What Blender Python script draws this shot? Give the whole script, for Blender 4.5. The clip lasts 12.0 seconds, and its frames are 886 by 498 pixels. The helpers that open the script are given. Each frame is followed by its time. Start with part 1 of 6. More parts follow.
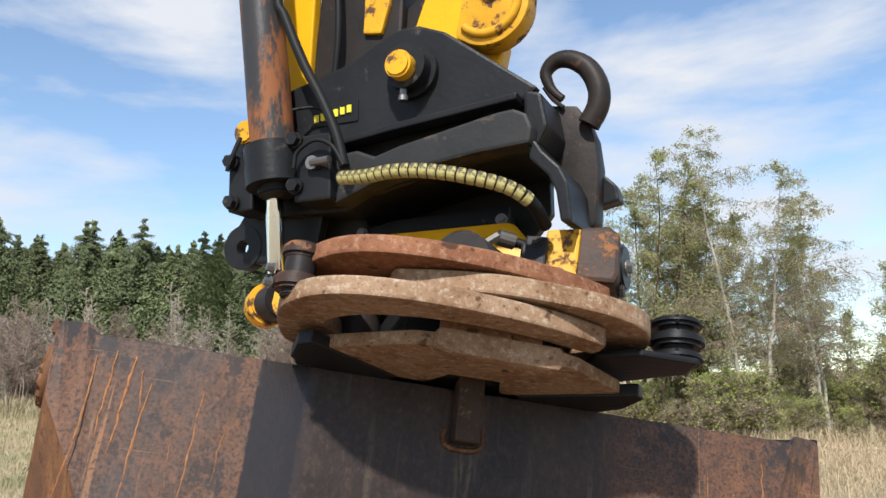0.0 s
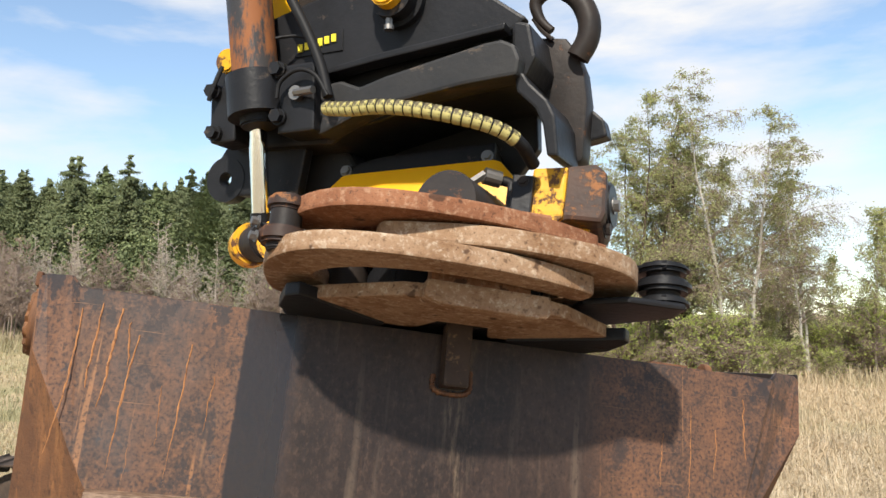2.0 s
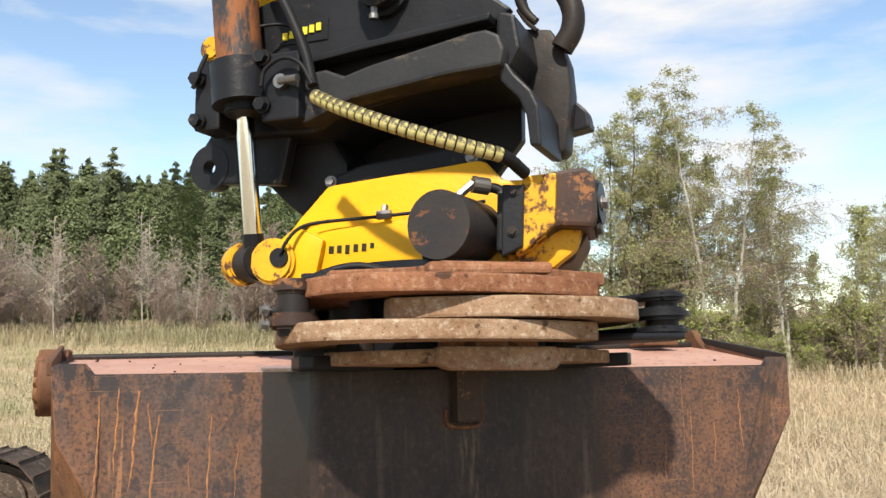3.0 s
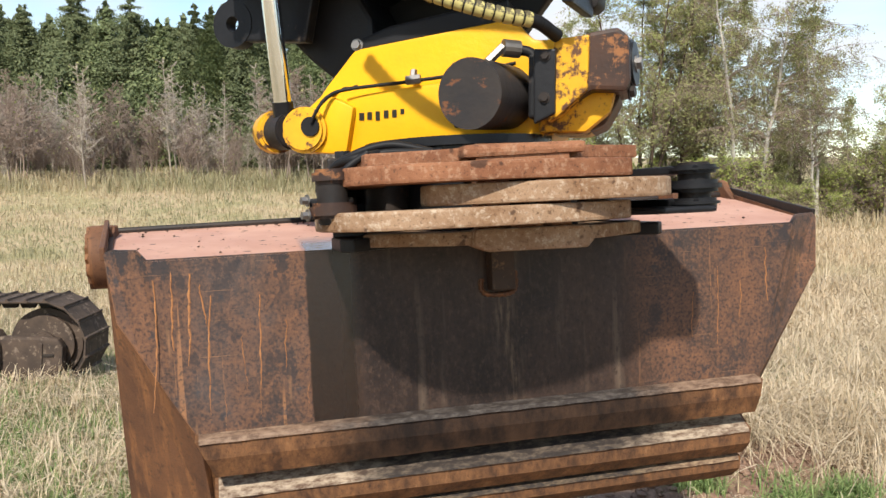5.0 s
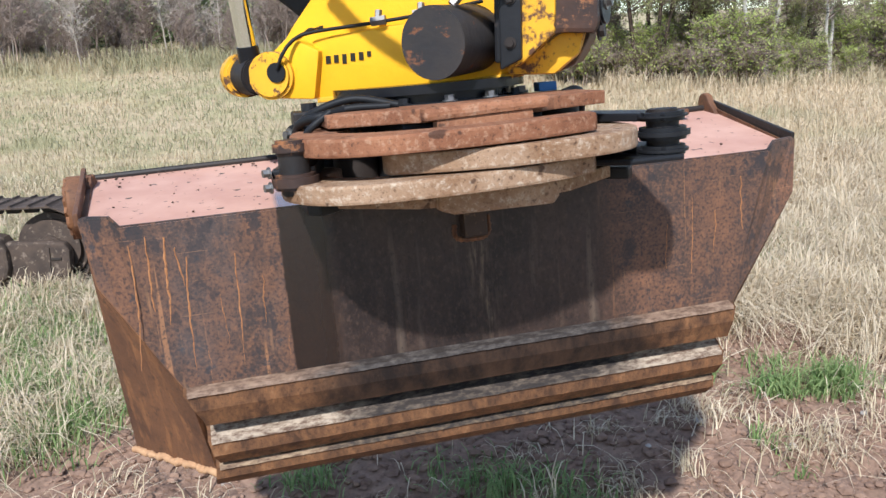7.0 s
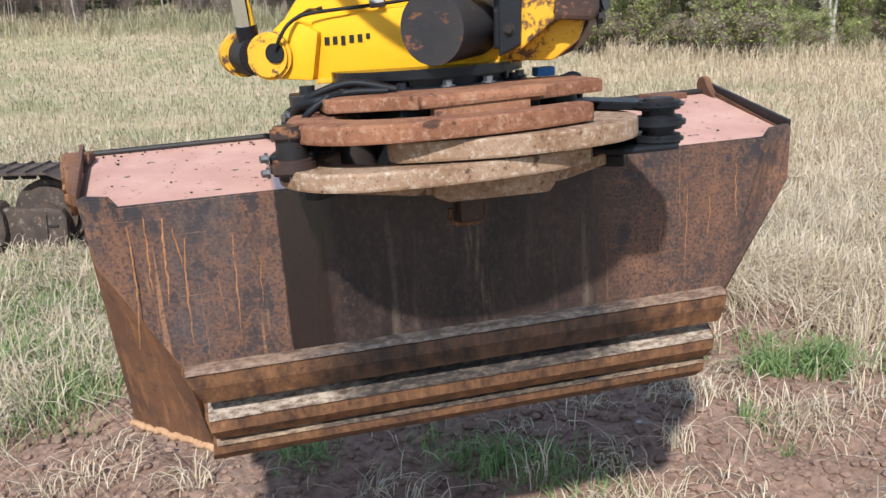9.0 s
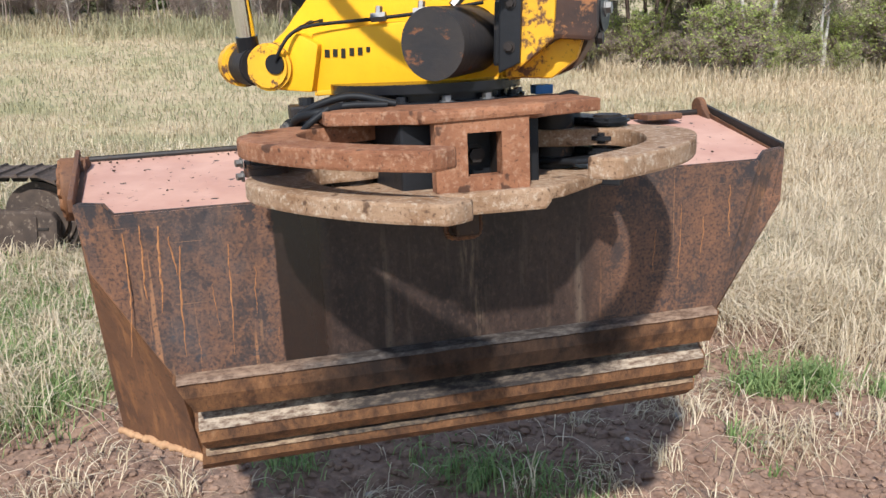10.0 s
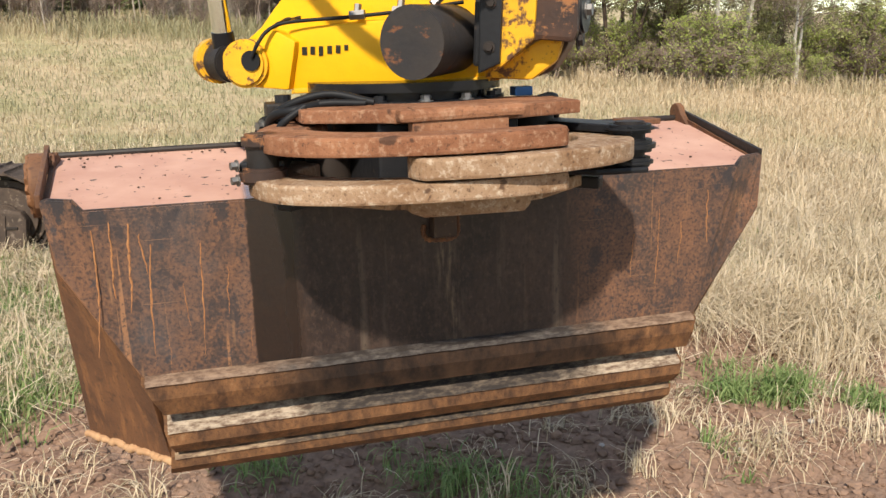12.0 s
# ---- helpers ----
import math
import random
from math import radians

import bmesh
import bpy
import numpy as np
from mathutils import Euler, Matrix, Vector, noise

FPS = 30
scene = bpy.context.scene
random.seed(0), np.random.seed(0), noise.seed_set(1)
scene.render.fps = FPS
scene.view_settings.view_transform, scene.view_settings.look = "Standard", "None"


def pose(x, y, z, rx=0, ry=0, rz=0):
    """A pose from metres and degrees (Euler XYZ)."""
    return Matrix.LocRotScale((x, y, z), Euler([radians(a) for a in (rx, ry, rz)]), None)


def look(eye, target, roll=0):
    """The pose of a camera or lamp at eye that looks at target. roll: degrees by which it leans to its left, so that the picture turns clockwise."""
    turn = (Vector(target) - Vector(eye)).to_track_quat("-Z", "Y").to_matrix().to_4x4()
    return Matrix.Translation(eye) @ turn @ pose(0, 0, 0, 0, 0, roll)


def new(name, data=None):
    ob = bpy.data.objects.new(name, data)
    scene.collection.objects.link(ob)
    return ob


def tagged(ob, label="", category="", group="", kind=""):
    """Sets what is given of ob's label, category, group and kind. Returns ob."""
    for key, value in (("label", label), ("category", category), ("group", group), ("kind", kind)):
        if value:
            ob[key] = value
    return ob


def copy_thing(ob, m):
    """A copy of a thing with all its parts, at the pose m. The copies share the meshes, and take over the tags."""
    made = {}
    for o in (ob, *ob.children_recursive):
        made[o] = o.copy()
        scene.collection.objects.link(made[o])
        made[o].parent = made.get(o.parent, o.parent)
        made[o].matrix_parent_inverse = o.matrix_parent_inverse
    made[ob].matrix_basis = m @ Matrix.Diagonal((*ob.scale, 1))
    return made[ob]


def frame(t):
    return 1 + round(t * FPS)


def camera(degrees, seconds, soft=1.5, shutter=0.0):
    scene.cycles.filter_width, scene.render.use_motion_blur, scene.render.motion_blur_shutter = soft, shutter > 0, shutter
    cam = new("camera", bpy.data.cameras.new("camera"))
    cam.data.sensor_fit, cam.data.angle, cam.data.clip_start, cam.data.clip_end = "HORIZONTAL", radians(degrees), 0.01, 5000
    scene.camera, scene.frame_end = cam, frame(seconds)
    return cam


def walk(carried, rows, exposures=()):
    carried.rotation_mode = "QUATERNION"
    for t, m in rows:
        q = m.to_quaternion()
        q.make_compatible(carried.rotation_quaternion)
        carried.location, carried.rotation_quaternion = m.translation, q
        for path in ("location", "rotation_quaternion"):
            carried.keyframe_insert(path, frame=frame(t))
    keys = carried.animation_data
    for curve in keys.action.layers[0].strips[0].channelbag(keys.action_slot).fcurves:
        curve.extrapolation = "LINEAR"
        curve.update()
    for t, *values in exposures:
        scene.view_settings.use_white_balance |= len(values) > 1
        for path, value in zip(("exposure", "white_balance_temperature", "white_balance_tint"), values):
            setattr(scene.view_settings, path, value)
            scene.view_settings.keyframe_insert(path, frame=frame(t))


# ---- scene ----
SECONDS = 12.0
cam = camera(57.0, SECONDS, soft=1.5)
# seconds, x, y, z, yaw, pitch, roll
PATH = [
    (0.0, 0.000, -0.000, 1.624, 0.00, 10.45, 0.80),
    (0.5, -0.002, 0.003, 1.614, 0.00, 8.33, 0.07),
    (1.0, -0.005, 0.002, 1.611, -0.07, 6.78, -0.15),
    (1.5, 0.000, 0.006, 1.612, -0.36, 6.27, -0.09),
    (2.0, 0.010, 0.016, 1.610, -0.88, 6.30, 0.21),
    (2.5, 0.016, 0.012, 1.605, -1.59, 6.15, 0.30),
    (4.5, 0.002, -0.004, 1.562, -2.30, 0.97, -0.88),
    (5.0, 0.008, -0.009, 1.629, -0.20, -4.81, -0.06),
    (5.5, 0.037, -0.002, 1.742, 0.54, -10.77, 0.10),
    (6.0, 0.054, -0.002, 1.771, -0.42, -12.37, 0.85),
    (6.5, 0.077, 0.005, 1.789, -0.29, -13.10, 1.86),
    (7.0, 0.097, 0.006, 1.818, 0.10, -14.19, 2.07),
    (7.5, 0.109, 0.006, 1.839, 0.19, -16.13, 1.97),
    (9.5, 0.094, -0.004, 1.863, 0.01, -16.47, 0.53),
    (10.0, 0.088, -0.005, 1.867, -0.21, -15.65, -0.26),
    (10.5, 0.089, 0.001, 1.866, -0.62, -14.54, -0.42),
    (11.0, 0.090, 0.005, 1.863, -1.01, -14.53, -0.37),
    (11.5, 0.088, 0.010, 1.856, -1.48, -14.91, -1.02),
    (12.0, 0.086, 0.016, 1.852, -1.66, -15.24, -1.35),
]
walk(cam, [(t, pose(x, y, z, 90 + pitch, roll, yaw)) for t, x, y, z, yaw, pitch, roll in PATH],
     [(0.0, 0.3, 6300, 10), (1.0, 0.45, 6600, 10), (2.7, 0.5, 6800, 10), (4.5, 0.42, 6800, 10), (5.0, 0.48, 6650, 10), (5.5, 0.55, 5950, 10), (6.5, 0.55, 5700, 10), (7.5, 0.52, 5750, 10),
      (9.5, 0.5, 5800, 10), (10.5, 0.52, 6250, 10), (11.2, 0.52, 6600, 10), (12.0, 0.48, 6900, 10)])

# ---------------------------------------------------------------- light
SUN_ELEVATION, SUN_HEADING = 44.0, 191.0   # heading: clockwise from +y, where the sun stands


def build_light():
    world = bpy.data.worlds.new("sky")
    scene.world = world
    world.use_nodes = True
    nt = world.node_tree
    nt.nodes.clear()
    out = nt.nodes.new("ShaderNodeOutputWorld")
    back = nt.nodes.new("ShaderNodeBackground")
    sky = nt.nodes.new("ShaderNodeTexSky")
    sky.sky_type = "NISHITA"
    sky.sun_disc = False
    sky.sun_elevation, sky.sun_rotation = radians(SUN_ELEVATION), radians(SUN_HEADING)
    sky.air_density, sky.dust_density, sky.ozone_density = 1.0, 0.2, 3.0
    co = nt.nodes.new("ShaderNodeTexCoord")
    flat = nt.nodes.new("ShaderNodeMapping")
    flat.inputs["Scale"].default_value = (1.0, 1.0, 3.2)
    flat.inputs["Location"].default_value = (1.9, 0.1, 0.4)
    big = nt.nodes.new("ShaderNodeTexNoise")
    big.inputs["Scale"].default_value, big.inputs["Detail"].default_value = 2.6, 9.0
    big.inputs["Roughness"].default_value, big.inputs["Distortion"].default_value = 0.56, 0.25
    ramp = nt.nodes.new("ShaderNodeValToRGB")
    ramp.color_ramp.elements[0].position, ramp.color_ramp.elements[1].position = 0.46, 0.68
    mix = nt.nodes.new("ShaderNodeMix")
    mix.data_type = "RGBA"
    mix.inputs[7].default_value = (7.6, 7.8, 8.2, 1)
    nt.links.new(co.outputs["Generated"], flat.inputs["Vector"])
    nt.links.new(flat.outputs["Vector"], big.inputs["Vector"])
    nt.links.new(big.outputs["Fac"], ramp.inputs["Fac"])
    nt.links.new(ramp.outputs["Color"], mix.inputs[0])
    clear = nt.nodes.new("ShaderNodeVectorMath")
    clear.operation = "MULTIPLY"
    clear.inputs[1].default_value = (2.0, 1.9, 1.75)
    nt.links.new(sky.outputs["Color"], clear.inputs[0])
    nt.links.new(clear.outputs[0], mix.inputs[6])
    nt.links.new(mix.outputs[2], back.inputs["Color"])
    nt.links.new(back.outputs["Background"], out.inputs["Surface"])
    back.inputs["Strength"].default_value = 0.088
    lamp = bpy.data.lights.new("sun", "SUN")
    lamp.energy, lamp.angle, lamp.color = 4.9, radians(2.0), (1.0, 0.95, 0.86)
    a, e = radians(SUN_HEADING), radians(SUN_ELEVATION)
    way = Vector((math.sin(a) * math.cos(e), math.cos(a) * math.cos(e), math.sin(e)))
    sun = new("sun", lamp)
    sun.matrix_world = look(way * 30, (0, 0, 0))


build_light()


# ---------------------------------------------------------------- materials
def node(nt, kind, **values):
    n = nt.nodes.new(kind)
    for key, value in values.items():
        n.inputs[key.replace("_", " ")].default_value = value
    return n


def blend(nt, fac, a, b):
    m = nt.nodes.new("ShaderNodeMix")
    m.data_type = "RGBA"
    for socket, v in ((m.inputs[0], fac), (m.inputs[6], a), (m.inputs[7], b)):
        if isinstance(v, bpy.types.NodeSocket):
            nt.links.new(v, socket)
        else:
            socket.default_value = (*v, 1) if isinstance(v, tuple) else v
    return m.outputs[2]


def band(nt, value, low, high):
    m = nt.nodes.new("ShaderNodeMapRange")
    nt.links.new(value, m.inputs["Value"])
    m.inputs["From Min"].default_value, m.inputs["From Max"].default_value = low, high
    return m.outputs["Result"]


def maths(nt, op, a, b):
    m = nt.nodes.new("ShaderNodeMath")
    m.operation = op
    for socket, v in ((m.inputs[0], a), (m.inputs[1], b)):
        if isinstance(v, bpy.types.NodeSocket):
            nt.links.new(v, socket)
        else:
            socket.default_value = v
    return m.outputs[0]


def grain(nt, scale, detail=6.0, stretch=(1, 1, 1), rough=0.6, shift=(0, 0, 0)):
    co = nt.nodes.new("ShaderNodeTexCoord")
    mp = nt.nodes.new("ShaderNodeMapping")
    mp.inputs["Scale"].default_value, mp.inputs["Location"].default_value = stretch, shift
    nt.links.new(co.outputs["Object"], mp.inputs["Vector"])
    n = node(nt, "ShaderNodeTexNoise", Scale=scale, Detail=detail, Roughness=rough)
    nt.links.new(mp.outputs["Vector"], n.inputs["Vector"])
    return n.outputs["Fac"]


def begin(name):
    m = bpy.data.materials.new(name)
    m.use_nodes = True
    nt = m.node_tree
    return m, nt, nt.nodes["Principled BSDF"]


def link(nt, value, socket):
    if isinstance(value, bpy.types.NodeSocket):
        nt.links.new(value, socket)
    else:
        socket.default_value = (*value, 1) if isinstance(value, tuple) else value


def finish(nt, bsdf, colour, rough, metal=0.0, height=None, bump=0.3, dist=0.004, shine=0.17):
    link(nt, shine, bsdf.inputs["Specular IOR Level"])
    link(nt, colour, bsdf.inputs["Base Color"])
    link(nt, rough, bsdf.inputs["Roughness"])
    link(nt, metal, bsdf.inputs["Metallic"])
    if height is not None:
        b = node(nt, "ShaderNodeBump", Strength=bump, Distance=dist)
        nt.links.new(height, b.inputs["Height"])
        nt.links.new(b.outputs["Normal"], bsdf.inputs["Normal"])


def worn(name, base, second, wear, amount=0.5, scale=6.0, rough=(0.45, 0.7), metal=0.0, fine=60.0, bump=0.25,
         stretch=(1, 1, 1)):
    """Paint or metal in two tones with worn patches of a third, rougher tone."""
    m, nt, bsdf = begin(name)
    large = grain(nt, scale, 8.0, stretch)
    small = grain(nt, fine, 4.0)
    tone = blend(nt, band(nt, large, 0.35, 0.65), base, second)
    tone = blend(nt, maths(nt, "MULTIPLY", band(nt, small, 0.3, 0.8), 0.35), tone, second)
    spots = grain(nt, scale * 2.3, 10.0, stretch, 0.7, (3.1, 1.7, 0.4))
    mask = band(nt, spots, 1.0 - amount * 0.85, 1.0 - amount * 0.85 + 0.06)
    tone = blend(nt, mask, tone, wear)
    r = blend(nt, mask, (rough[0],) * 3, (rough[1],) * 3)
    finish(nt, bsdf, tone, r, metal, maths(nt, "ADD", small, maths(nt, "MULTIPLY", mask, -0.4)), bump)
    return m


def pitted(name, low, high, pit, scour):
    """Scaly rusted plate: two rust tones, dark pits and scoured pale flecks."""
    m, nt, bsdf = begin(name)
    large, mid, fine = grain(nt, 9.0, 8.0), grain(nt, 62.0, 8.0, (1, 1, 1), 0.72, (3, 5, 1)), grain(nt, 190.0, 4.0)
    tone = blend(nt, band(nt, large, 0.38, 0.62), low, high)
    tone = blend(nt, maths(nt, "MULTIPLY", band(nt, mid, 0.52, 0.66), 0.75), tone, scour)
    tone = blend(nt, maths(nt, "MULTIPLY", band(nt, mid, 0.42, 0.34), 0.8), tone, pit)
    tone = blend(nt, maths(nt, "MULTIPLY", band(nt, fine, 0.42, 0.30), 0.7), tone, pit)
    dents = grain(nt, 22.0, 3.0, (1, 1, 1), 0.5, (8, 2, 4))
    tone = blend(nt, maths(nt, "MULTIPLY", band(nt, dents, 0.66, 0.70), 0.85), tone, pit)
    finish(nt, bsdf, tone, 0.78, 0.0, maths(nt, "ADD", mid, maths(nt, "MULTIPLY", fine, 0.5)), 0.55, 0.004, 0.2)
    return m


def plain(name, c, rough=0.5, metal=0.0, vary=0.25, scale=30.0, bump=0.15):
    m, nt, bsdf = begin(name)
    g = grain(nt, scale, 6.0)
    finish(nt, bsdf, blend(nt, g, tuple(v * (1 - vary) for v in c), tuple(v * (1 + vary) for v in c)), rough, metal, g, bump)
    return m


def panel_steel():
    """Back plate of the bucket: brown rusty steel with orange runs, an oily dark middle and a wet stripe."""
    m, nt, bsdf = begin("rusty_bucket_steel")
    co = nt.nodes.new("ShaderNodeTexCoord")
    sep = nt.nodes.new("ShaderNodeSeparateXYZ")
    nt.links.new(co.outputs["Object"], sep.inputs[0])
    wob = grain(nt, 7.0, 6.0, (1, 1, 0.5))
    u = maths(nt, "ADD", sep.outputs["X"], maths(nt, "MULTIPLY", maths(nt, "SUBTRACT", wob, 0.5), 0.12))
    large = grain(nt, 5.0, 9.0, (1, 1, 0.45))
    fine = grain(nt, 70.0, 5.0)
    tone = blend(nt, band(nt, large, 0.36, 0.62), (0.034, 0.029, 0.028), (0.115, 0.058, 0.036))
    mottled = grain(nt, 32.0, 8.0, (1, 1, 0.7), 0.72, (1, 4, 2))
    tone = blend(nt, maths(nt, "MULTIPLY", band(nt, mottled, 0.50, 0.66), 0.6), tone, (0.20, 0.095, 0.052))
    runs = grain(nt, 9.0, 3.0, (5.5, 1, 0.14), 0.45, (0.3, 0, 0))
    tone = blend(nt, maths(nt, "MULTIPLY", band(nt, runs, 0.66, 0.69), 0.5), tone, (0.36, 0.17, 0.075))
    pits = grain(nt, 38.0, 6.0, (1, 1, 1), 0.65, (7, 1, 3))
    tone = blend(nt, maths(nt, "MULTIPLY", band(nt, pits, 0.60, 0.66), 0.8), tone, (0.035, 0.035, 0.04))
    speck = grain(nt, 130.0, 4.0, (1, 1, 1), 0.6, (5, 2, 8))
    tone = blend(nt, maths(nt, "MULTIPLY", band(nt, speck, 0.52, 0.70), 0.40), tone, (0.24, 0.11, 0.055))
    tone = blend(nt, maths(nt, "MULTIPLY", band(nt, speck, 0.48, 0.36), 0.75), tone, (0.024, 0.020, 0.020))
    slate = grain(nt, 3.2, 5.0, (1, 1, 0.8), 0.6, (9, 4, 1))
    tone = blend(nt, maths(nt, "MULTIPLY", band(nt, slate, 0.55, 0.68), 0.40), tone, (0.060, 0.060, 0.064))
    worn_line = grain(nt, 30.0, 3.0, (1, 1, 0.08), 0.5, (4, 0, 6))
    tone = blend(nt, maths(nt, "MULTIPLY", band(nt, worn_line, 0.64, 0.72), 0.5), tone, (0.33, 0.17, 0.08))
    flakes = grain(nt, 16.0, 8.0, (1, 1, 0.8), 0.7, (6, 3, 2))
    rim = maths(nt, "MULTIPLY", band(nt, sep.outputs["Z"], -0.15, -0.02), band(nt, flakes, 0.53, 0.56))
    tone = blend(nt, maths(nt, "MULTIPLY", rim, 0.85), tone, (0.022, 0.022, 0.025))
    # scratches
    for tilt, shift in ((0.5, 3.0), (-0.35, 8.0), (1.2, 5.0)):
        turned = nt.nodes.new("ShaderNodeMapping")
        turned.inputs["Rotation"].default_value = (0, tilt, 0)
        turned.inputs["Scale"].default_value = (1.4, 1, 70)
        turned.inputs["Location"].default_value = (shift, 0, shift)
        nt.links.new(co.outputs["Object"], turned.inputs["Vector"])
        scratch = node(nt, "ShaderNodeTexNoise", Scale=3.0, Detail=3.0, Roughness=0.5)
        nt.links.new(turned.outputs["Vector"], scratch.inputs["Vector"])
        tone = blend(nt, maths(nt, "MULTIPLY", band(nt, scratch.outputs["Fac"], 0.69, 0.73), 0.55), tone, (0.27, 0.14, 0.075))
    # dark flaking patches
    flaked = grain(nt, 9.0, 10.0, (1, 1, 0.8), 0.75, (2, 8, 5))
    tone = blend(nt, maths(nt, "MULTIPLY", band(nt, flaked, 0.56, 0.60), 0.7), tone, (0.026, 0.024, 0.026))
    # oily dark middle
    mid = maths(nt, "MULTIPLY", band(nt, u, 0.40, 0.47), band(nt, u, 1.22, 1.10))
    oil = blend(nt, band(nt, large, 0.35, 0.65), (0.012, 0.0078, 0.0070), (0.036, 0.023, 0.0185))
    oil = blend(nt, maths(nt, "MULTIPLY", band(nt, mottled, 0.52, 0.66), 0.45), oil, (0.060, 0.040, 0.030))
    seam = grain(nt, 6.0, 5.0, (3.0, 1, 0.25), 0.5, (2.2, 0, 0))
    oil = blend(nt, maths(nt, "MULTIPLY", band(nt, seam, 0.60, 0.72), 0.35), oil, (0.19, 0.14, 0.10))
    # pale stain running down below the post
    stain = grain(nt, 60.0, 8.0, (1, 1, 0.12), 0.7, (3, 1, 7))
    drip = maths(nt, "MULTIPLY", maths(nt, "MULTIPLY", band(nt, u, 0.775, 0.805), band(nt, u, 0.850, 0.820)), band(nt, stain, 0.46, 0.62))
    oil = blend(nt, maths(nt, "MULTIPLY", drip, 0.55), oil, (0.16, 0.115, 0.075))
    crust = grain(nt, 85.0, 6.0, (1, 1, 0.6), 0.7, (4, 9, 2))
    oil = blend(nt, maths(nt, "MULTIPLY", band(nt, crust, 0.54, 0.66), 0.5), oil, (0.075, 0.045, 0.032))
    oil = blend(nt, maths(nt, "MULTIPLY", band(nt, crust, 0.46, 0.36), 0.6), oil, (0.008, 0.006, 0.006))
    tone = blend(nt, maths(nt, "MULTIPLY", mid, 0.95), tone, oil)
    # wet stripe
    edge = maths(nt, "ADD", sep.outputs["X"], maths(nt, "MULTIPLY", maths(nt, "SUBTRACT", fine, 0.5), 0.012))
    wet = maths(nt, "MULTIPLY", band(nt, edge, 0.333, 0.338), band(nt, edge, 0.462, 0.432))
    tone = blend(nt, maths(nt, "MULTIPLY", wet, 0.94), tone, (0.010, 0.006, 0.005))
    rough = maths(nt, "SUBTRACT", 0.54, maths(nt, "MULTIPLY", wet, 0.26))
    rough = maths(nt, "SUBTRACT", rough, maths(nt, "MULTIPLY", mid, 0.10))
    finish(nt, bsdf, tone, rough, 0.0, maths(nt, "ADD", maths(nt, "MULTIPLY", fine, 0.6), mottled), 0.3, 0.003, maths(nt, "ADD", maths(nt, "ADD", 0.26, maths(nt, "MULTIPLY", mid, 0.02)), maths(nt, "MULTIPLY", wet, 0.24)))
    return m


def top_steel():
    m, nt, bsdf = begin("pink_rusty_primer")
    large = grain(nt, 6.0, 8.0)
    tone = blend(nt, band(nt, large, 0.3, 0.7), (0.38, 0.20, 0.15), (0.50, 0.30, 0.225))
    crumbs = grain(nt, 45.0, 3.0, (1, 1, 1), 0.5, (2, 2, 2))
    tone = blend(nt, band(nt, crumbs, 0.66, 0.69), tone, (0.04, 0.03, 0.025))
    co = nt.nodes.new("ShaderNodeTexCoord")
    sep = nt.nodes.new("ShaderNodeSeparateXYZ")
    nt.links.new(co.outputs["Object"], sep.inputs[0])
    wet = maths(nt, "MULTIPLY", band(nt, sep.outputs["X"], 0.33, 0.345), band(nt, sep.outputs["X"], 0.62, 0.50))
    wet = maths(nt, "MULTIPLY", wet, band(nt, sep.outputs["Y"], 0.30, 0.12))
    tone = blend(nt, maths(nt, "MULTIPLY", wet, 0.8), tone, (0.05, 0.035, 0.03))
    finish(nt, bsdf, tone, maths(nt, "SUBTRACT", 0.6, maths(nt, "MULTIPLY", wet, 0.5)), 0.0, crumbs, 0.2, 0.003)
    return m


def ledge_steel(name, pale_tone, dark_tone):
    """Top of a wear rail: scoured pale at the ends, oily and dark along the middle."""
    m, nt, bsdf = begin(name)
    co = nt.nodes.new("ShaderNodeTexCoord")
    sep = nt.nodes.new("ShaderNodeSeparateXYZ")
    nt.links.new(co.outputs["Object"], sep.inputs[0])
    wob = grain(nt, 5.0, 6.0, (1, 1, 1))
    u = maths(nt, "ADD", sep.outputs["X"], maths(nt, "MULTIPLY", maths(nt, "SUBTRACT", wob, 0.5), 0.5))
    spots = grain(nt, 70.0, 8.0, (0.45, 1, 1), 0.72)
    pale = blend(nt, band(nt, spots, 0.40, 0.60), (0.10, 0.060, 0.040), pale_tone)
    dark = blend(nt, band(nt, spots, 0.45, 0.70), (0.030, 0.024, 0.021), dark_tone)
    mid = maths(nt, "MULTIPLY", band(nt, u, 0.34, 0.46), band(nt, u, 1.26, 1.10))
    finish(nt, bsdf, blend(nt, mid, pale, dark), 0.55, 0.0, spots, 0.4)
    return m


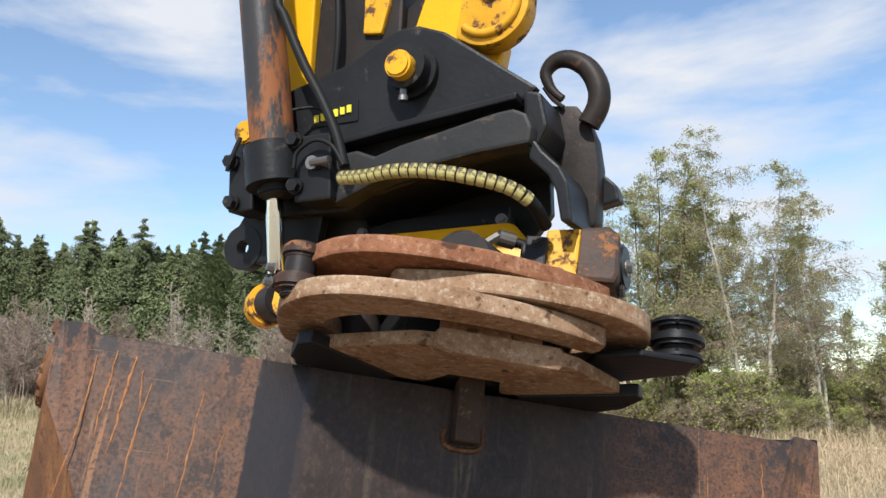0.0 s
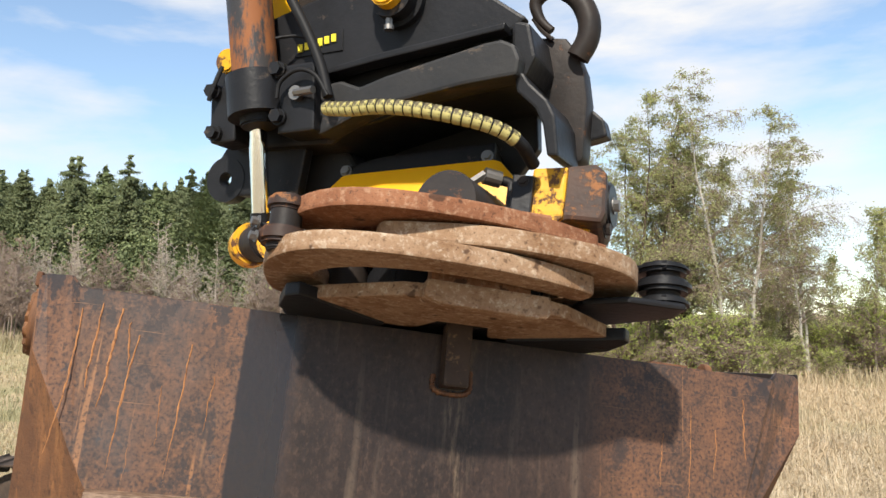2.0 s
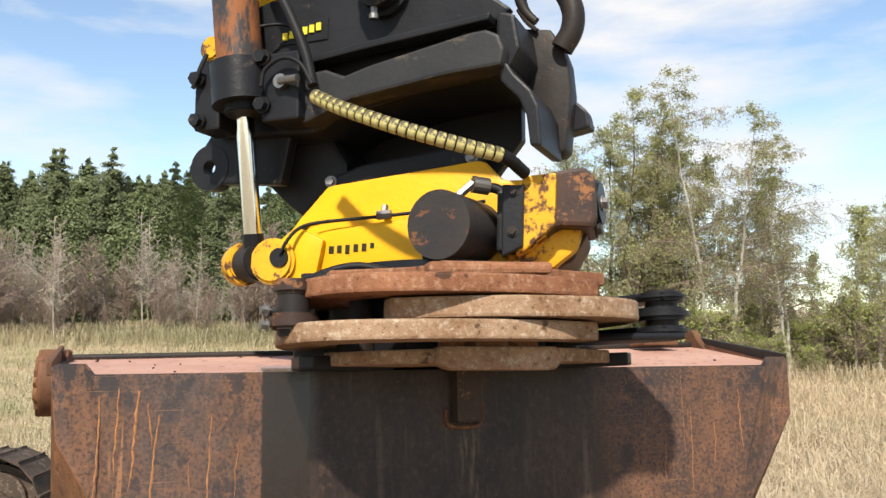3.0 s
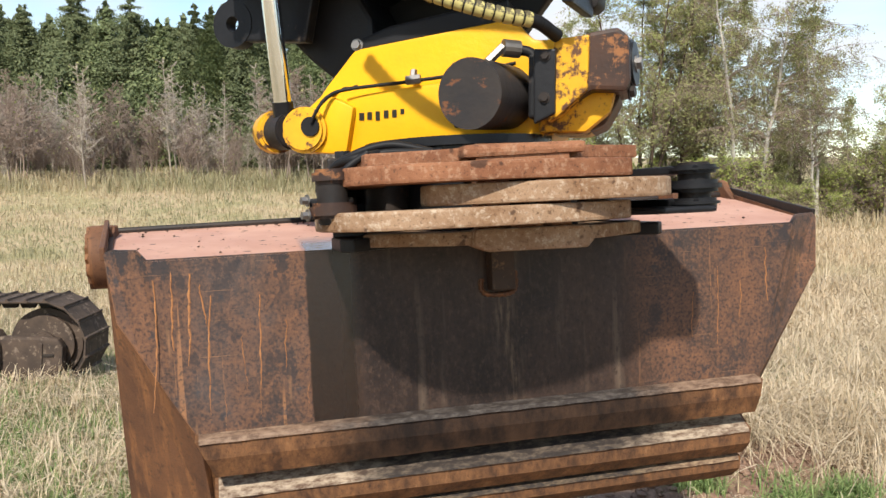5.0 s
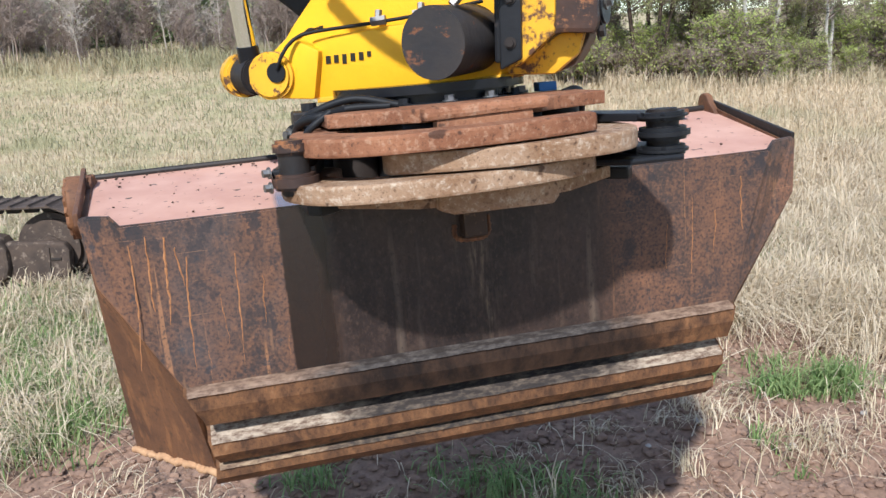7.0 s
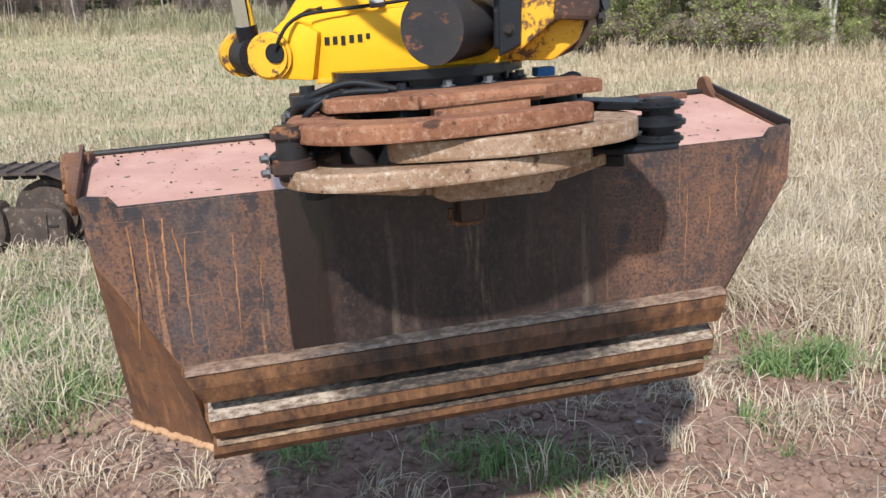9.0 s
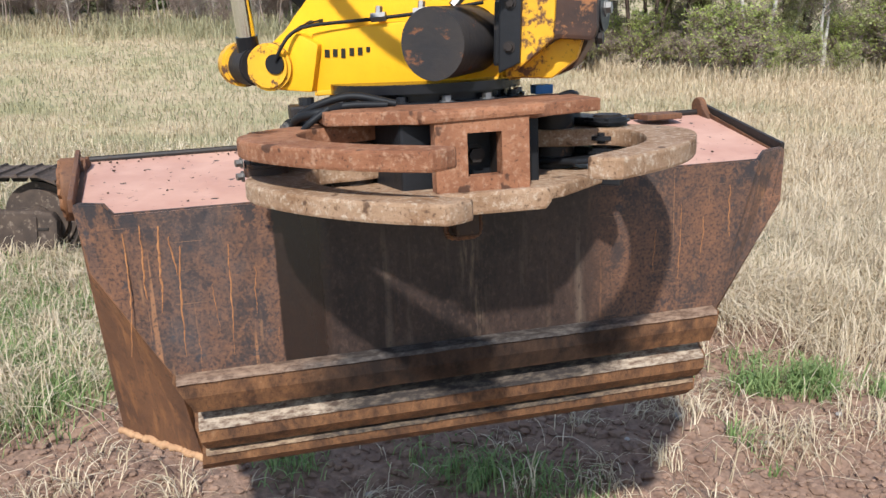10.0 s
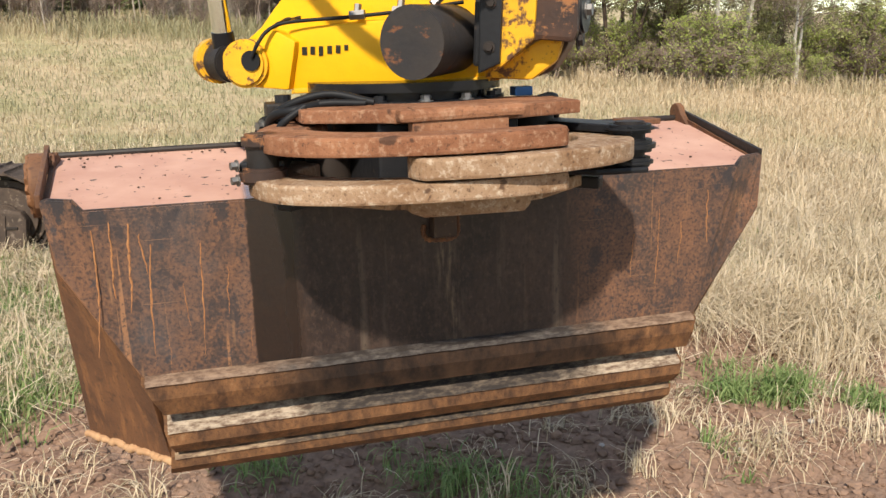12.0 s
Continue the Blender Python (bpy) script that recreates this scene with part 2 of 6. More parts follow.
def side_steel():
    """End plates: brown rust rubbed along the slope, pitted, with bright orange scrapes."""
    m, nt, bsdf = begin("rusty_side_steel")
    co = nt.nodes.new("ShaderNodeTexCoord")
    mp = nt.nodes.new("ShaderNodeMapping")
    mp.inputs["Rotation"].default_value, mp.inputs["Scale"].default_value = (0.0, 0.75, 0.0), (14, 3, 1.2)
    nt.links.new(co.outputs["Object"], mp.inputs["Vector"])
    rub = node(nt, "ShaderNodeTexNoise", Scale=4.0, Detail=7.0, Roughness=0.62)
    nt.links.new(mp.outputs["Vector"], rub.inputs["Vector"])
    large, mid, fine = grain(nt, 5.0, 8.0), grain(nt, 34.0, 8.0, (1, 1, 1), 0.7, (2, 5, 1)), grain(nt, 140.0, 4.0)
    tone = blend(nt, band(nt, large, 0.35, 0.65), (0.085, 0.042, 0.026), (0.155, 0.072, 0.036))
    tone = blend(nt, maths(nt, "MULTIPLY", band(nt, rub.outputs["Fac"], 0.52, 0.68), 0.6), tone, (0.28, 0.125, 0.050))
    tone = blend(nt, maths(nt, "MULTIPLY", band(nt, mid, 0.44, 0.34), 0.7), tone, (0.045, 0.026, 0.020))
    tone = blend(nt, maths(nt, "MULTIPLY", band(nt, fine, 0.44, 0.32), 0.6), tone, (0.050, 0.028, 0.020))
    finish(nt, bsdf, tone, 0.68, 0.0, maths(nt, "ADD", mid, fine), 0.4, 0.003, 0.2)
    return m


def rail_steel():
    """Wear rails: brown rust, mottled with orange, oily and near black along the middle."""
    m, nt, bsdf = begin("rusty_rail_steel")
    co = nt.nodes.new("ShaderNodeTexCoord")
    sep = nt.nodes.new("ShaderNodeSeparateXYZ")
    nt.links.new(co.outputs["Object"], sep.inputs[0])
    wob, spots, fine = grain(nt, 6.0, 6.0), grain(nt, 26.0, 8.0, (1, 1, 0.5), 0.7), grain(nt, 110.0, 4.0)
    u = maths(nt, "ADD", sep.outputs["X"], maths(nt, "MULTIPLY", maths(nt, "SUBTRACT", wob, 0.5), 0.35))
    rust = blend(nt, band(nt, spots, 0.36, 0.62), (0.060, 0.032, 0.020), (0.185, 0.088, 0.040))
    rust = blend(nt, maths(nt, "MULTIPLY", band(nt, spots, 0.60, 0.70), 0.7), rust, (0.26, 0.15, 0.08))
    rust = blend(nt, maths(nt, "MULTIPLY", band(nt, fine, 0.45, 0.30), 0.6), rust, (0.03, 0.02, 0.016))
    oil = blend(nt, band(nt, spots, 0.35, 0.65), (0.012, 0.009, 0.008), (0.038, 0.023, 0.016))
    mid = maths(nt, "MULTIPLY", band(nt, u, 0.30, 0.42), band(nt, u, 1.34, 1.16))
    mid = maths(nt, "MULTIPLY", mid, maths(nt, "ADD", 0.15, maths(nt, "MULTIPLY", band(nt, sep.outputs["Z"], -0.52, -0.48), 0.8)))
    finish(nt, bsdf, blend(nt, mid, rust, oil), 0.6, 0.0, maths(nt, "ADD", spots, fine), 0.45, 0.003, 0.12)
    return m


def foliage(name, a, b, rough=0.6, through_light=0.3, patch=None):
    m, nt, bsdf = begin(name)
    geo = nt.nodes.new("ShaderNodeNewGeometry")
    tone = blend(nt, geo.outputs["Random Per Island"], a, b)
    if patch:
        # greener stretches of the meadow
        co = nt.nodes.new("ShaderNodeTexCoord")
        sep = nt.nodes.new("ShaderNodeSeparateXYZ")
        nt.links.new(co.outputs["Object"], sep.inputs[0])
        side = maths(nt, "MULTIPLY", band(nt, sep.outputs["X"], 1.5, -3.0), 0.14)
        spread = maths(nt, "ADD", grain(nt, 0.32, 5.0, (0.5, 1, 1)), side)
        green = blend(nt, geo.outputs["Random Per Island"], patch, tuple(c * 1.6 for c in patch))
        tone = blend(nt, maths(nt, "MULTIPLY", band(nt, spread, 0.48, 0.66), 0.75), tone, green)
    finish(nt, bsdf, tone, rough)
    bsdf.inputs["Transmission Weight"].default_value = 0.0
    thin = nt.nodes.new("ShaderNodeBsdfTranslucent")
    nt.links.new(tone, thin.inputs["Color"])
    mixed = nt.nodes.new("ShaderNodeMixShader")
    mixed.inputs[0].default_value = through_light
    nt.links.new(bsdf.outputs[0], mixed.inputs[1])
    nt.links.new(thin.outputs[0], mixed.inputs[2])
    nt.links.new(mixed.outputs[0], nt.nodes["Material Output"].inputs["Surface"])
    return m


def ground_earth():
    """Straw field with a patch of bare, dark brown soil."""
    m, nt, bsdf = begin("field_ground")
    co = nt.nodes.new("ShaderNodeTexCoord")
    sep = nt.nodes.new("ShaderNodeSeparateXYZ")
    nt.links.new(co.outputs["Object"], sep.inputs[0])
    large, mid, fine = grain(nt, 0.5, 6.0), grain(nt, 3.0, 8.0), grain(nt, 28.0, 6.0)
    straw = blend(nt, band(nt, mid, 0.3, 0.7), (0.33, 0.25, 0.15), (0.47, 0.37, 0.235))
    straw = blend(nt, maths(nt, "MULTIPLY", band(nt, large, 0.48, 0.62), 0.6), straw, (0.25, 0.25, 0.11))
    soil = blend(nt, band(nt, fine, 0.3, 0.7), (0.11, 0.064, 0.044), (0.30, 0.185, 0.128))
    soil = blend(nt, maths(nt, "MULTIPLY", band(nt, mid, 0.4, 0.65), 0.5), soil, (0.29, 0.20, 0.14))
    def spot(cx, cy, rx, ry):
        dx = maths(nt, "DIVIDE", maths(nt, "SUBTRACT", sep.outputs["X"], cx), rx)
        dy = maths(nt, "DIVIDE", maths(nt, "SUBTRACT", sep.outputs["Y"], cy), ry)
        return maths(nt, "ADD", maths(nt, "MULTIPLY", dx, dx), maths(nt, "MULTIPLY", dy, dy))
    r = maths(nt, "MINIMUM", spot(0.1, 3.0, 2.3, 1.15), spot(2.0, 3.85, 1.7, 1.2))
    # unseen dark soil round the camera, added to dim light bounced up from below
    r = maths(nt, "MINIMUM", r, maths(nt, "ADD", spot(0.2, -0.7, 4.2, 3.6), maths(nt, "MULTIPLY", band(nt, large, 0.48, 0.66), 0.9)))
    r = maths(nt, "ADD", r, maths(nt, "MULTIPLY", maths(nt, "SUBTRACT", mid, 0.5), 1.1))
    finish(nt, bsdf, blend(nt, band(nt, r, 1.25, 0.95), straw, soil), 0.9, 0.0, maths(nt, "ADD", mid, fine), 0.6, 0.03)
    return m


YELLOW = worn("yellow_paint", (0.76, 0.395, 0.010), (0.68, 0.335, 0.010), (0.10, 0.055, 0.025), 0.34, 5.0, (0.35, 0.7))
YELLOW_CHIPPED = worn("chipped_yellow_paint", (0.68, 0.36, 0.02), (0.55, 0.28, 0.02), (0.10, 0.05, 0.03), 0.56, 9.0, (0.4, 0.75))
BLACK = worn("black_paint", (0.009, 0.0095, 0.011), (0.017, 0.017, 0.019), (0.065, 0.050, 0.040), 0.46, 5.0, (0.42, 0.65))
BLACK_RUSTY = worn("rusty_black_paint", (0.013, 0.013, 0.014), (0.032, 0.024, 0.020), (0.13, 0.065, 0.038), 0.45, 6.0, (0.5, 0.75))
SCUFFED = worn("scuffed_black_paint", (0.022, 0.022, 0.025), (0.040, 0.034, 0.031), (0.15, 0.065, 0.034), 0.50, 10.0, (0.5, 0.75), stretch=(0.6, 1, 1))
SCUFFED_FLANGE = worn("scuffed_dark_paint", (0.020, 0.021, 0.023), (0.034, 0.033, 0.033), (0.085, 0.066, 0.052), 0.52, 7.0, (0.5, 0.7), stretch=(0.5, 1, 1))
BARREL = worn("rusted_cylinder_paint", (0.035, 0.035, 0.038), (0.05, 0.045, 0.042), (0.22, 0.085, 0.035), 0.60, 4.0, (0.4, 0.7), stretch=(1, 1, 0.3))
CLAW_RUST = pitted("rusty_claw_steel", (0.170, 0.068, 0.034), (0.27, 0.120, 0.062), (0.055, 0.028, 0.018), (0.36, 0.22, 0.14))
CLAW_PALE = pitted("worn_claw_steel", (0.20, 0.112, 0.060), (0.30, 0.195, 0.122), (0.065, 0.034, 0.020), (0.47, 0.385, 0.29))
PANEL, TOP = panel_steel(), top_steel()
SIDE = side_steel()
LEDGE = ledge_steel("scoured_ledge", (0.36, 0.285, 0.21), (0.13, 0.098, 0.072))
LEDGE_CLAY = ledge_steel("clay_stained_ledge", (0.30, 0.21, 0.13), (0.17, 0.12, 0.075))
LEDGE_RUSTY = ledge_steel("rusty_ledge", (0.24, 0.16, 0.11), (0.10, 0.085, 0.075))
RAIL = rail_steel()
POST = worn("oily_brown_steel", (0.030, 0.021, 0.017), (0.055, 0.036, 0.027), (0.14, 0.085, 0.05), 0.5, 14.0, (0.5, 0.7))
BLOCK = worn("greasy_brown_block", (0.030, 0.022, 0.020), (0.070, 0.036, 0.024), (0.24, 0.105, 0.045), 0.52, 9.0, (0.5, 0.75))
RUN = worn("orange_rust_run", (0.36, 0.165, 0.068), (0.24, 0.105, 0.045), (0.13, 0.062, 0.036), 0.52, 30.0, (0.75, 0.85))
CLAY = worn("dried_clay", (0.42, 0.26, 0.14), (0.34, 0.19, 0.10), (0.20, 0.11, 0.06), 0.3, 20.0, (0.85, 0.9), bump=0.6)
CHROME = plain("chromed_rod", (0.72, 0.73, 0.75), 0.12, 1.0, 0.05, 60.0, 0.02)
ZINC = plain("zinc_fitting", (0.22, 0.21, 0.20), 0.52, 1.0, 0.15)
RUBBER = plain("black_rubber", (0.011, 0.011, 0.012), 0.55, 0.0, 0.3)
WRAP = worn("yellow_spiral_wrap", (0.50, 0.45, 0.17), (0.36, 0.31, 0.13), (0.10, 0.085, 0.05), 0.60, 22.0, (0.45, 0.6))
GREASE = plain("black_grease", (0.010, 0.010, 0.012), 0.22, 0.0, 0.4)
BLUE = plain("blue_plastic", (0.05, 0.14, 0.32), 0.4)
BARS = plain("logo_black", (0.02, 0.018, 0.012), 0.5)
BARS_YELLOW = plain("logo_yellow", (0.75, 0.62, 0.05), 0.5)
TRACK_DARK = plain("greasy_track_iron", (0.030, 0.024, 0.020), 0.7, 0.0, 0.4)
PALE_MARK = worn("pale_worn_mark", (0.20, 0.17, 0.15), (0.12, 0.095, 0.08), (0.09, 0.065, 0.05), 0.6, 30.0, (0.7, 0.85))
TRACK = worn("muddy_track_steel", (0.045, 0.034, 0.028), (0.085, 0.060, 0.045), (0.17, 0.13, 0.10), 0.52, 9.0, (0.8, 0.9))
GROUND = ground_earth()
SOIL = worn("soil_clods", (0.14, 0.085, 0.059), (0.25, 0.160, 0.112), (0.34, 0.24, 0.18), 0.4, 9.0, (0.9, 0.95), bump=0.6)
SOIL_DARK = plain("dark_soil", (0.045, 0.030, 0.022), 0.95)
BARK_BIRCH = worn("birch_bark", (0.52, 0.49, 0.44), (0.40, 0.36, 0.31), (0.06, 0.05, 0.045), 0.50, 2.0, (0.7, 0.85), stretch=(0.4, 0.4, 2))
TWIG = plain("grey_brown_twig", (0.235, 0.178, 0.145), 0.8, 0.0, 0.35)
TWIG_PALE = plain("pale_twig", (0.35, 0.30, 0.25), 0.8, 0.0, 0.3)
BARK = plain("brown_bark", (0.085, 0.060, 0.045), 0.85, 0.0, 0.35)
LEAF = foliage("young_birch_leaves", (0.25, 0.275, 0.10), (0.42, 0.42, 0.19), 0.55, 0.45)
LEAF_BUSH = foliage("fresh_bush_leaves", (0.30, 0.36, 0.09), (0.48, 0.52, 0.18), 0.55, 0.55)
NEEDLE = foliage("dark_spruce_needles", (0.105, 0.130, 0.062), (0.170, 0.190, 0.098), 0.6, 0.15)
NEEDLE_PINE = foliage("pine_needles", (0.120, 0.155, 0.068), (0.195, 0.225, 0.105), 0.6, 0.15)
STONE = plain("grey_stone", (0.36, 0.32, 0.28), 0.85, 0.0, 0.3)
WEED = foliage("grey_green_weed", (0.16, 0.24, 0.12), (0.28, 0.36, 0.20), 0.6, 0.3)
STRAW = foliage("dry_straw", (0.42, 0.33, 0.205), (0.70, 0.58, 0.42), 0.7, 0.3)
STRAW_MEADOW = foliage("meadow_straw", (0.43, 0.325, 0.205), (0.62, 0.50, 0.345), 0.7, 0.3, (0.19, 0.195, 0.105))
GRASS = foliage("green_grass", (0.13, 0.21, 0.065), (0.31, 0.37, 0.15), 0.6, 0.35)


# ---------------------------------------------------------------- mesh helpers
def part(name, bm, material, parent=None, label="", smooth=0.0):
    me = bpy.data.meshes.new(name)
    bmesh.ops.recalc_face_normals(bm, faces=bm.faces[:])
    if smooth:
        for f in bm.faces:
            f.smooth = True
        for e in bm.edges:
            e.smooth = len(e.link_faces) == 2 and e.calc_face_angle(0) < radians(smooth)
    bm.to_mesh(me)
    bm.free()
    me.materials.append(material)
    ob = new(name, me)
    ob.parent = parent
    if label:
        tagged(ob, label)
    return ob


def thing(name, label, category, m=None, kind="", group=""):
    ob = new(name)
    ob.empty_display_size = 0.1
    if m is not None:
        ob.matrix_world = m
    return tagged(ob, label, category, group, kind)


def add_prism(bm, outline, a, b, axis="y", bevel=0.004):
    """A plate: the outline in the plane across axis, from a to b along it."""
    def place(p, d):
        return {"y": (p[0], d, p[1]), "z": (p[0], p[1], d), "x": (d, p[0], p[1])}[axis]
    lo = [bm.verts.new(place(p, a)) for p in outline]
    hi = [bm.verts.new(place(p, b)) for p in outline]
    faces = [bm.faces.new(lo), bm.faces.new(hi[::-1])]
    n = len(outline)
    for i in range(n):
        faces.append(bm.faces.new((lo[i], lo[(i + 1) % n], hi[(i + 1) % n], hi[i])))
    bmesh.ops.recalc_face_normals(bm, faces=faces)
    if bevel:
        edges = list({e for f in faces for e in f.edges if e.calc_face_angle(0) > 0.35})
        bmesh.ops.bevel(bm, geom=edges, offset=bevel, segments=2, affect="EDGES", profile=0.6)
    return bm


def prism(outline, a, b, axis="y", bevel=0.004):
    return add_prism(bmesh.new(), outline, a, b, axis, bevel)


def add_box(bm, lo, hi, bevel=0.004):
    return add_prism(bm, [(lo[0], lo[2]), (hi[0], lo[2]), (hi[0], hi[2]), (lo[0], hi[2])], lo[1], hi[1], "y", bevel)


def box(lo, hi, bevel=0.004):
    return add_box(bmesh.new(), lo, hi, bevel)


def add_rod(bm, p, q, r, r2=None, n=20, bevel=0.0):
    """A round bar from p to q."""
    p, q = Vector(p), Vector(q)
    turn = (q - p).to_track_quat("Z", "Y").to_matrix()
    r2 = r if r2 is None else r2
    rings = []
    for c, rr in ((p, r), (q, r2)):
        rings.append([bm.verts.new(c + turn @ Vector((rr * math.cos(i * math.tau / n), rr * math.sin(i * math.tau / n), 0))) for i in range(n)])
    caps = [bm.faces.new(rings[0][::-1]), bm.faces.new(rings[1])]
    for i in range(n):
        bm.faces.new((rings[0][i], rings[0][(i + 1) % n], rings[1][(i + 1) % n], rings[1][i]))
    if bevel:
        bmesh.ops.bevel(bm, geom=[e for f in caps for e in f.edges], offset=bevel, segments=2, affect="EDGES")
    return bm


def rod(p, q, r, r2=None, n=20, bevel=0.0):
    return add_rod(bmesh.new(), p, q, r, r2, n, bevel)


def curve_points(points, steps=6):
    """Catmull-Rom through the points."""
    ps = [Vector(p) for p in points]
    ps = [ps[0] * 2 - ps[1], *ps, ps[-1] * 2 - ps[-2]]
    out = []
    for i in range(1, len(ps) - 2):
        a, b, c, d = ps[i - 1:i + 3]
        for s in range(steps):
            t = s / steps
            out.append(0.5 * (2 * b + (c - a) * t + (2 * a - 5 * b + 4 * c - d) * t * t + (3 * b - a - 3 * c + d) * t ** 3))
    return [*out, ps[-2]]


def add_tube(bm, points, radii, n=10):
    pts = [Vector(p) for p in points]
    if not isinstance(radii, (list, tuple)):
        radii = [radii] * len(pts)
    rings, up = [], Vector((0.31, 0.17, 0.93))
    for i, p in enumerate(pts):
        way = (pts[min(i + 1, len(pts) - 1)] - pts[max(i - 1, 0)]).normalized()
        side = way.cross(up)
        side = side.normalized() if side.length > 1e-4 else way.orthogonal().normalized()
        up = side.cross(way).normalized()
        r = radii[min(len(radii) - 1, i)]
        rings.append([bm.verts.new(p + r * (math.cos(k * math.tau / n) * side + math.sin(k * math.tau / n) * up)) for k in range(n)])
    for a, b in zip(rings, rings[1:]):
        for k in range(n):
            bm.faces.new((a[k], a[(k + 1) % n], b[(k + 1) % n], b[k]))
    bm.faces.new(rings[0][::-1])
    bm.faces.new(rings[-1])
    return bm


def tube(points, radii, n=10):
    return add_tube(bmesh.new(), points, radii, n)


def arc(cx, cy, r, a, b, n=8):
    return [(cx + r * math.cos(radians(a + (b - a) * i / n)), cy + r * math.sin(radians(a + (b - a) * i / n))) for i in range(n + 1)]


def add_bolt(bm, p, way, r=0.013, h=0.012):
    p, way = Vector(p), Vector(way).normalized()
    add_rod(bm, p, p + way * 0.003, r * 1.45, n=16)
    add_rod(bm, p + way * 0.002, p + way * h, r, n=6)
    return bm


def bolt(p, way, r=0.013, h=0.012):
    return add_bolt(bmesh.new(), p, way, r, h)


def mesh_part(name, verts, faces, material, parent=None, label=""):
    me = bpy.data.meshes.new(name)
    me.from_pydata(verts, [], faces)
    me.materials.append(material)
    ob = new(name, me)
    ob.parent = parent
    if label:
        tagged(ob, label)
    return ob


# ---------------------------------------------------------------- frames of the machine's parts
UP = pose(-0.105, 1.94, 2.46, 0, 0, -24)          # upper tilt frame: x along it, y away, z up, from its pin
HS = pose(-0.156, 2.074, 1.80, 0, 0, -14)         # yellow rotator housing in its level position
_u, _v = Vector((0.9688, 0.2446, 0.0389)), Vector((-0.2431, 0.9692, -0.0391))
_w = _u.cross(_v).normalized()
_v = _w.cross(_u)
BK = Matrix.Translation((-0.62, 1.723, 1.459)) @ Matrix((_u, _v, _w)).transposed().to_4x4()   # bucket and grapple
TILT_AXIS = Vector((math.cos(radians(-42)) * 0.9966, math.sin(radians(-42)) * 0.9966, 0.0823))
TILT_POINT = Vector((0, 2.795, 1.99))
TILT = [(0.0, -14.0), (1.0, -13.9), (1.6, -13.7), (1.8, -13.2), (2.0, -11.9), (2.2, -10.0), (2.5, -6.75), (2.7, -4.9), (3.0, -2.5), (3.3, -0.9),
        (3.7, 0.0), (12.0, 0.0)]


def tilted(degrees):
    return Matrix.Translation(TILT_POINT) @ Matrix.Rotation(radians(degrees), 4, TILT_AXIS) @ Matrix.Translation(-TILT_POINT)


def housing_tilt(degrees):
    return Matrix.Translation((0, 0, 0.072 * degrees / 14)) @ tilted(degrees)


# ---------------------------------------------------------------- ground
def smooth(a, b, x):
    t = max(0.0, min(1.0, (x - a) / (b - a)))
    return t * t * (3 - 2 * t)


def bare_spot(x, y):
    # third spot: unseen ground round the camera, bare only to cut bounced light
    return min(((x - 0.1) / 2.3) ** 2 + ((y - 3.0) / 1.15) ** 2, ((x - 2.0) / 1.7) ** 2 + ((y - 3.85) / 1.2) ** 2,
               ((x - 0.2) / 4.2) ** 2 + ((y + 0.7) / 3.6) ** 2)


def ground_z(x, y):
    rise = 2.1 * smooth(13, 42, y) * smooth(9, -6, x) + 6.0 * smooth(45, 160, y)
    bare = smooth(1.3, 0.75, bare_spot(x, y))
    near = noise.noise(Vector((x * 1.1, y * 1.1, 0))) * 0.05 + noise.noise(Vector((x * 4.5, y * 4.5, 3))) * (0.012 + 0.04 * bare) + noise.noise(Vector((x * 11, y * 11, 9))) * 0.022 * bare
    return rise + near * smooth(30, 12, y) + noise.noise(Vector((x * 0.12, y * 0.12, 7))) * 0.25 * smooth(10, 40, y) - 0.02


def build_ground():
    def steps(near, fine, far, count):
        a = [near[0] + i * fine for i in range(int((near[1] - near[0]) / fine) + 1)]
        g = [((i + 1) / count) ** 2.6 for i in range(count)]
        return [near[0] - (near[0] - far[0]) * k for k in reversed(g)] + a + [near[1] + (far[1] - near[1]) * k for k in g]
    xs = steps((-4.0, 4.5), 0.045, (-900, 900), 44)
    ys = steps((1.5, 6.5), 0.045, (-400, 1500), 48)
    verts = [(x, y, ground_z(x, y)) for y in ys for x in xs]
    n = len(xs)
    faces = [(j * n + i, j * n + i + 1, (j + 1) * n + i + 1, (j + 1) * n + i) for j in range(len(ys) - 1) for i in range(n - 1)]
    ob = mesh_part("ground", verts, faces, GROUND)
    for p in ob.data.polygons:
        p.use_smooth = True
    tagged(ob, "straw-coloured meadow ground with a bare brown soil patch", "ground", kind="structure")


build_ground()


# ---------------------------------------------------------------- bucket
def plate(points, thick=0.012):
    """A folded plate over the given corners, fanned from its middle."""
    bm = bmesh.new()
    vs = [bm.verts.new(p) for p in points]
    f = bm.faces.new(vs)
    bmesh.ops.triangulate(bm, faces=[f])
    bmesh.ops.recalc_face_normals(bm, faces=bm.faces[:])
    bmesh.ops.solidify(bm, geom=bm.faces[:], thickness=thick)
    return bm


